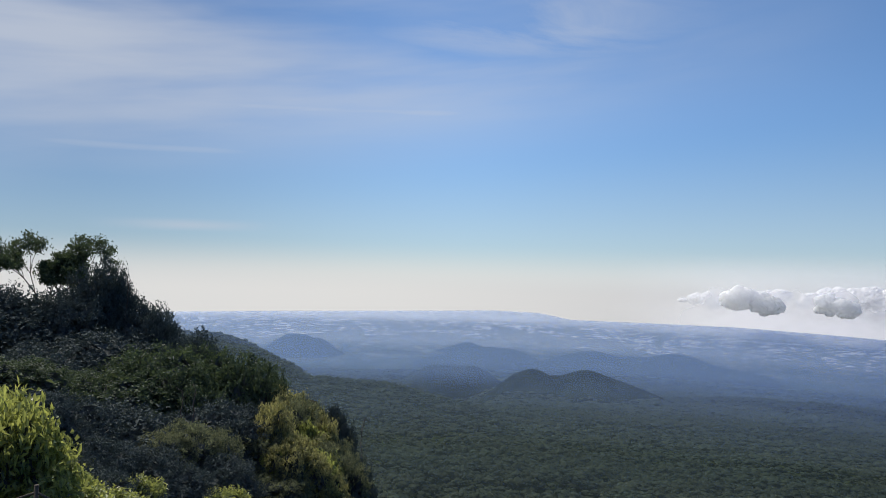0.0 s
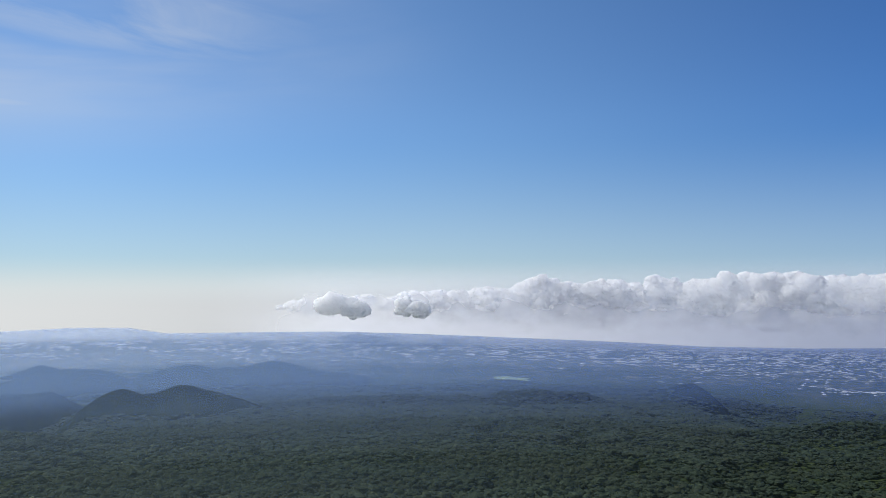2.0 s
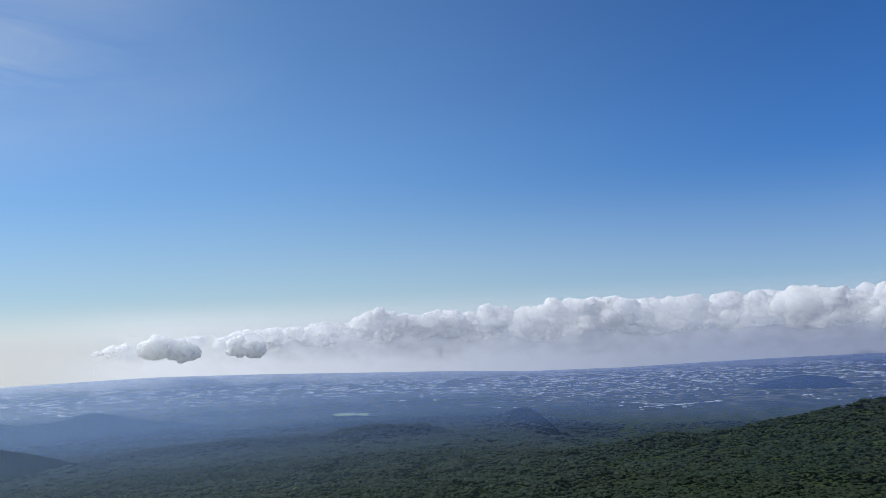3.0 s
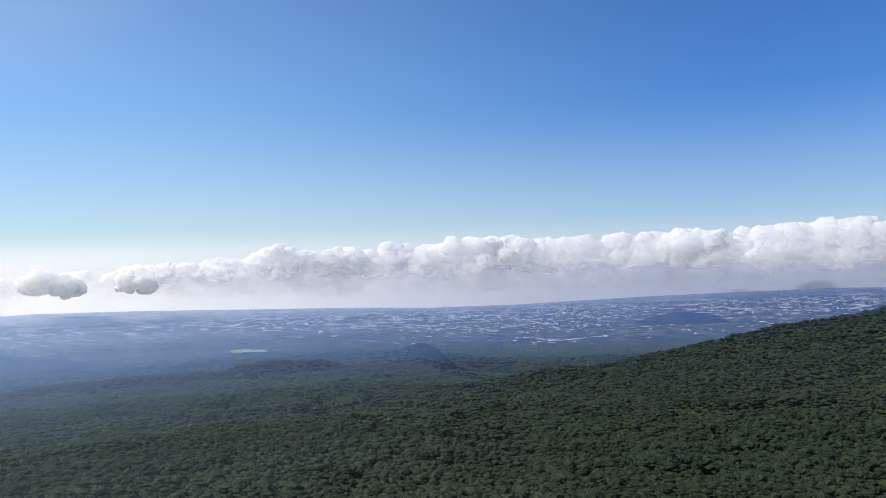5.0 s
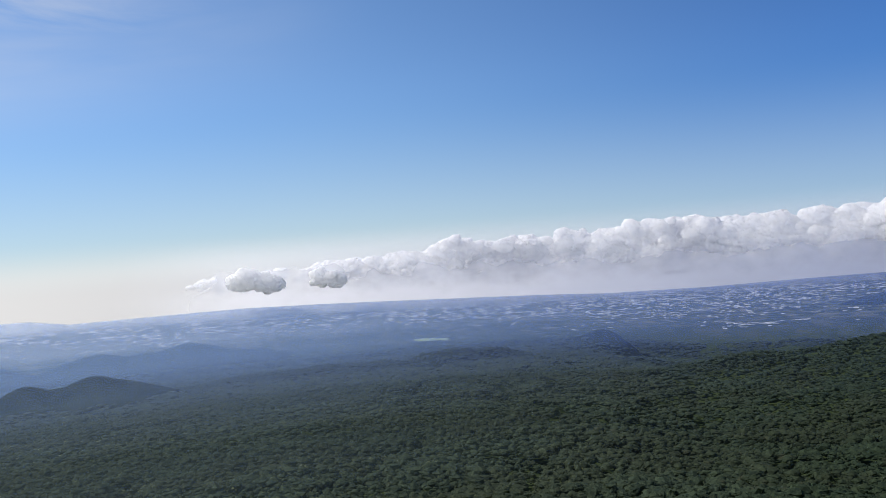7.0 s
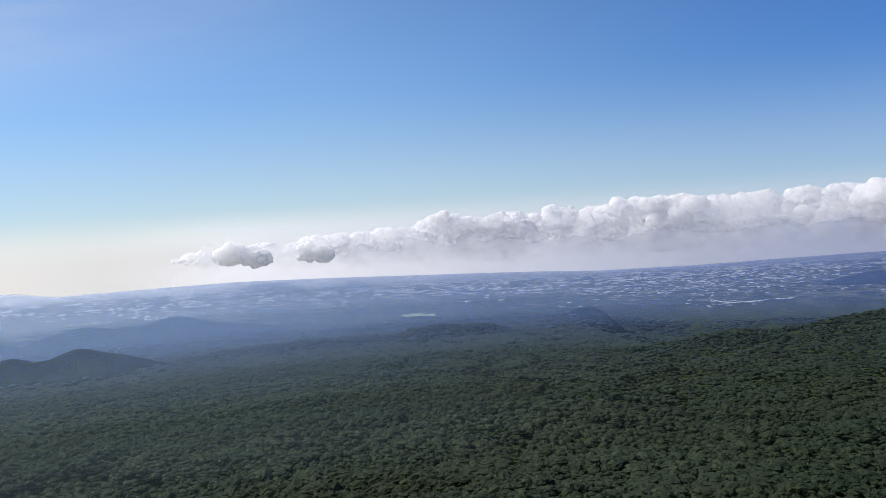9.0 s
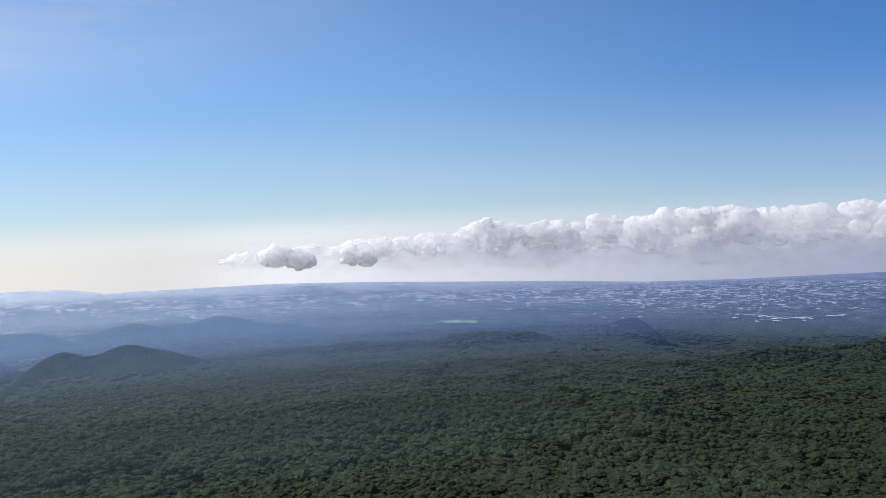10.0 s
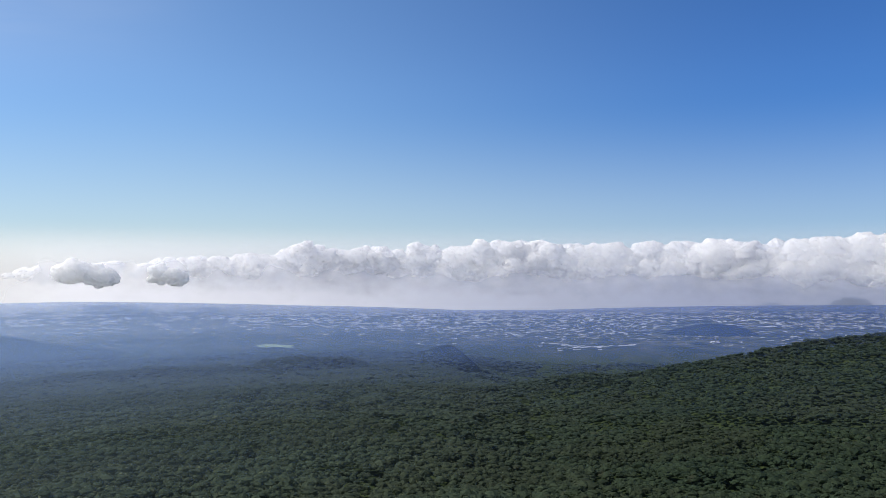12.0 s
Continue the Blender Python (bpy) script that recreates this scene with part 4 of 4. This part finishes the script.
for k in range(46):
    az, r = prng.uniform(-36, -8), prng.uniform(7.0, 14.8)
    top = min(float(ramp(az, KNOLL)) - (15.0 - r) * 1.05 - 3.2, -6.0)
    SHRUBS[kind_at(az, top)].append((az, r, top, prng.uniform(0.4, 0.7), prng.uniform(0.3, 0.5)))
for kind, spots in SHRUBS.items():
    masters = [shrub(kind, 20 + len(kind)), shrub(kind, 31 + len(kind))]
    for i, (az, r, top, rad, half) in enumerate(spots):
        plant(masters[i % 2], az, r, top, rad, half, prng.uniform(0, 6.28), first=i < 2)


# ---- small trees on the knoll ----
def small_tree(az, r, el_top, el_foot, width, seed, label):
    rng = random.Random(seed)
    nrng = np.random.default_rng(seed)
    high = r * (math.tan(radians(el_top)) - math.tan(radians(el_foot)))
    p = at(az, r)
    root = new("small_tree")
    tagged(root, label, "tree", group="trees on the knoll")
    root.location = (p.x, p.y, EYE + r * math.tan(radians(el_foot)))
    bm = bmesh.new()
    tips = []

    def grow(a, way, length, rad, depth):
        """A crooked limb that forks, its forks bending up towards the light."""
        last = a
        for k in range(3):
            way = (way + Vector((rng.uniform(-1, 1), rng.uniform(-1, 1), rng.uniform(-0.1, 0.35))) * 0.26).normalized()
            nxt = last + way * length / 3
            tube(bm, last, nxt, rad * (1 - 0.1 * k), rad * (0.9 - 0.1 * k), 7 if depth > 2 else 5)
            last = nxt
        if depth == 0:
            tips.append((last, way))
            return
        if depth == 1:
            tips.append((last, way))
        turn = rng.uniform(0, 6.28)
        for k in range(2 if rng.random() < 0.6 else 3):
            ang = turn + k * 2.3 + rng.uniform(-0.4, 0.4)
            side = Vector((math.cos(ang), math.sin(ang), rng.uniform(-0.15, 0.3)))
            grow(last, (way + side * rng.uniform(0.5, 0.95)).normalized(), length * rng.uniform(0.58, 0.86), rad * 0.64, depth - 1)

    for k in range(3):
        grow(Vector((0.16 * k - 0.1, 0.06 * k, -0.5)), Vector((0.42 * k - 0.4, rng.uniform(-0.2, 0.2), 1)).normalized(), high * 0.36, 0.042, 5)
    T = np.array([t[0][:] for t in tips])
    lo, hi = T.min(0), T.max(0)
    q = np.array([width / (hi[0] - lo[0]), width / (hi[1] - lo[1]), (high * 0.95) / hi[2]])
    off = (lo + hi) / 2
    for v in bm.verts:
        f = min(max(v.co.z / hi[2], 0.0), 1.0)
        v.co = Vector(((v.co.x - off[0] * f) * q[0], (v.co.y - off[1] * f) * q[1], v.co.z * q[2]))
    f = np.clip(T[:, 2:3] / hi[2], 0, 1)
    T = (T - off * f * np.array([1, 1, 0])) * q
    part("trunk", bm_mesh("trunk", bm, M_BARK), root, "bent grey-brown trunk and forking limbs")
    up = T[nrng.uniform(0, 1, len(T)) < np.interp(T[:, 2], (0.3 * high, 0.55 * high, 0.8 * high), (0.5, 0.8, 1.0))]
    size = nrng.uniform(0.6, 1.25, len(up))
    C = np.repeat(up, 56, 0) + nrng.normal(size=(len(up) * 56, 3)) * np.repeat(size, 56)[:, None] * np.array([0.068, 0.068, 0.045])
    part("crown", leaf_mesh("crown", C, np.tile([0, 0, 1.0], (len(C), 1)) + nrng.normal(scale=0.5, size=C.shape), nrng, 0.06, 0.03, M_LEAF_GREEN, spray=0.4), root,
         "leaf clusters at the ends of the twigs")
    return root


small_tree(-27.9, 17.0, 2.5, -3.5, 1.75, 3, "wind-bent small tree with open branches and leaf tufts")
small_tree(-32.8, 16.0, 2.6, -3.5, 1.3, 8, "wind-bent small tree with a dense leafy top")


# ---- small conifer and bare twigs at the edge of the knoll ----
def conifer(az, r, el_top, high, seed):
    rng = random.Random(seed)
    nrng = np.random.default_rng(seed)
    p = at(az, r)
    root = new("small_conifer")
    tagged(root, "small dark pointed conifer at the knoll's edge", "conifer")
    root.location = (p.x, p.y, EYE + r * math.tan(radians(el_top)) - high)
    bm = bmesh.new()
    tube(bm, (0, 0, -1.2), (0, 0, high), 0.03, 0.006)
    pts = []
    for k in range(95):
        z = high * rng.uniform(0.0, 0.97)
        reach = 0.46 * (1 - z / high) ** 0.8 * rng.uniform(0.6, 1.15) + 0.03
        a = rng.uniform(0, 6.28)
        e = Vector((reach * math.cos(a), reach * math.sin(a), z + reach * 0.35))
        tube(bm, (0, 0, z), e, 0.006, 0.002, 4)
        for j in range(100):
            pts.append(Vector((0, 0, z)).lerp(e, rng.uniform(0.15, 1.05)) + Vector((rng.gauss(0, 0.02), rng.gauss(0, 0.02), rng.gauss(0, 0.015))))
    part("trunk", bm_mesh("trunk", bm, M_BARK), root, "thin straight trunk and twigs")
    C = np.array([q[:] for q in pts])
    part("needles", leaf_mesh("needles", C, nrng.normal(size=C.shape), nrng, 0.075, 0.02, M_LEAF_DARK), root)


def bare_twig(az, r, el_top, high, seed, label):
    rng = random.Random(seed)
    p = at(az, r)
    bm = bmesh.new()
    last, way = Vector((0, 0, -0.6)), Vector((0.05, 0, 1))
    while last.z < high:
        nxt = last + (way + Vector((rng.uniform(-0.3, 0.3), rng.uniform(-0.3, 0.3), 0))).normalized() * 0.09
        tube(bm, last, nxt, 0.007, 0.006, 5)
        if last.z > high * 0.4:
            side = Vector((rng.uniform(-1, 1), rng.uniform(-1, 1), 0.6)).normalized()
            tube(bm, nxt, nxt + side * rng.uniform(0.04, 0.12), 0.004, 0.002, 4)
        last = nxt
    ob = new("bare_twig", bm_mesh("bare_twig", bm, M_BARK))
    ob.location = (p.x, p.y, EYE + r * math.tan(radians(el_top)) - high)
    tagged(ob, label, "twig", group="bare twigs on the knoll")


conifer(-8.2, 12.6, -10.2, 1.1, 2)
bare_twig(-6.3, 12.4, -11.2, 0.62, 5, "thin bare upright twig above the shrubs")
bare_twig(-23.4, 14.6, -1.0, 0.4, 6, "thin bare twigs on a dark shrub")
bare_twig(-18.9, 9.6, -8.9, 0.35, 7, "pale dead twigs among the shrubs")
bare_twig(-18.4, 9.5, -9.1, 0.3, 9, "pale dead twigs among the shrubs")


# ---- rope fence ----
def rope_fence():
    root = new("rope_fence")
    foot = at(-28.45, 4.5)
    root.location = foot
    tagged(root, "weathered post with sagging rope beside the lookout", "fence")
    top = EYE + 4.5 * math.tan(radians(-14.6)) - foot.z
    bm = bmesh.new()
    tube(bm, (0, 0, -0.3), (0, 0, top), 0.014, 0.012, 10)
    part("post", bm_mesh("post", bm, M_POST), root)
    for end, sag in ((Vector((-1.6, -0.5, top - 0.1)), 0.12), (Vector((1.7, 0.3, top - 0.75)), 0.06)):
        bm = bmesh.new()
        last = Vector((0, 0, top - 0.04))
        for k in range(1, 17):
            f = k / 16
            q = Vector((0, 0, top - 0.04)).lerp(end, f) - Vector((0, 0, sag * 4 * f * (1 - f)))
            tube(bm, last, q, 0.007, 0.007, 8)
            last = q
        part("rope", bm_mesh("rope", bm, M_ROPE), root, "grey twisted rope")


rope_fence()
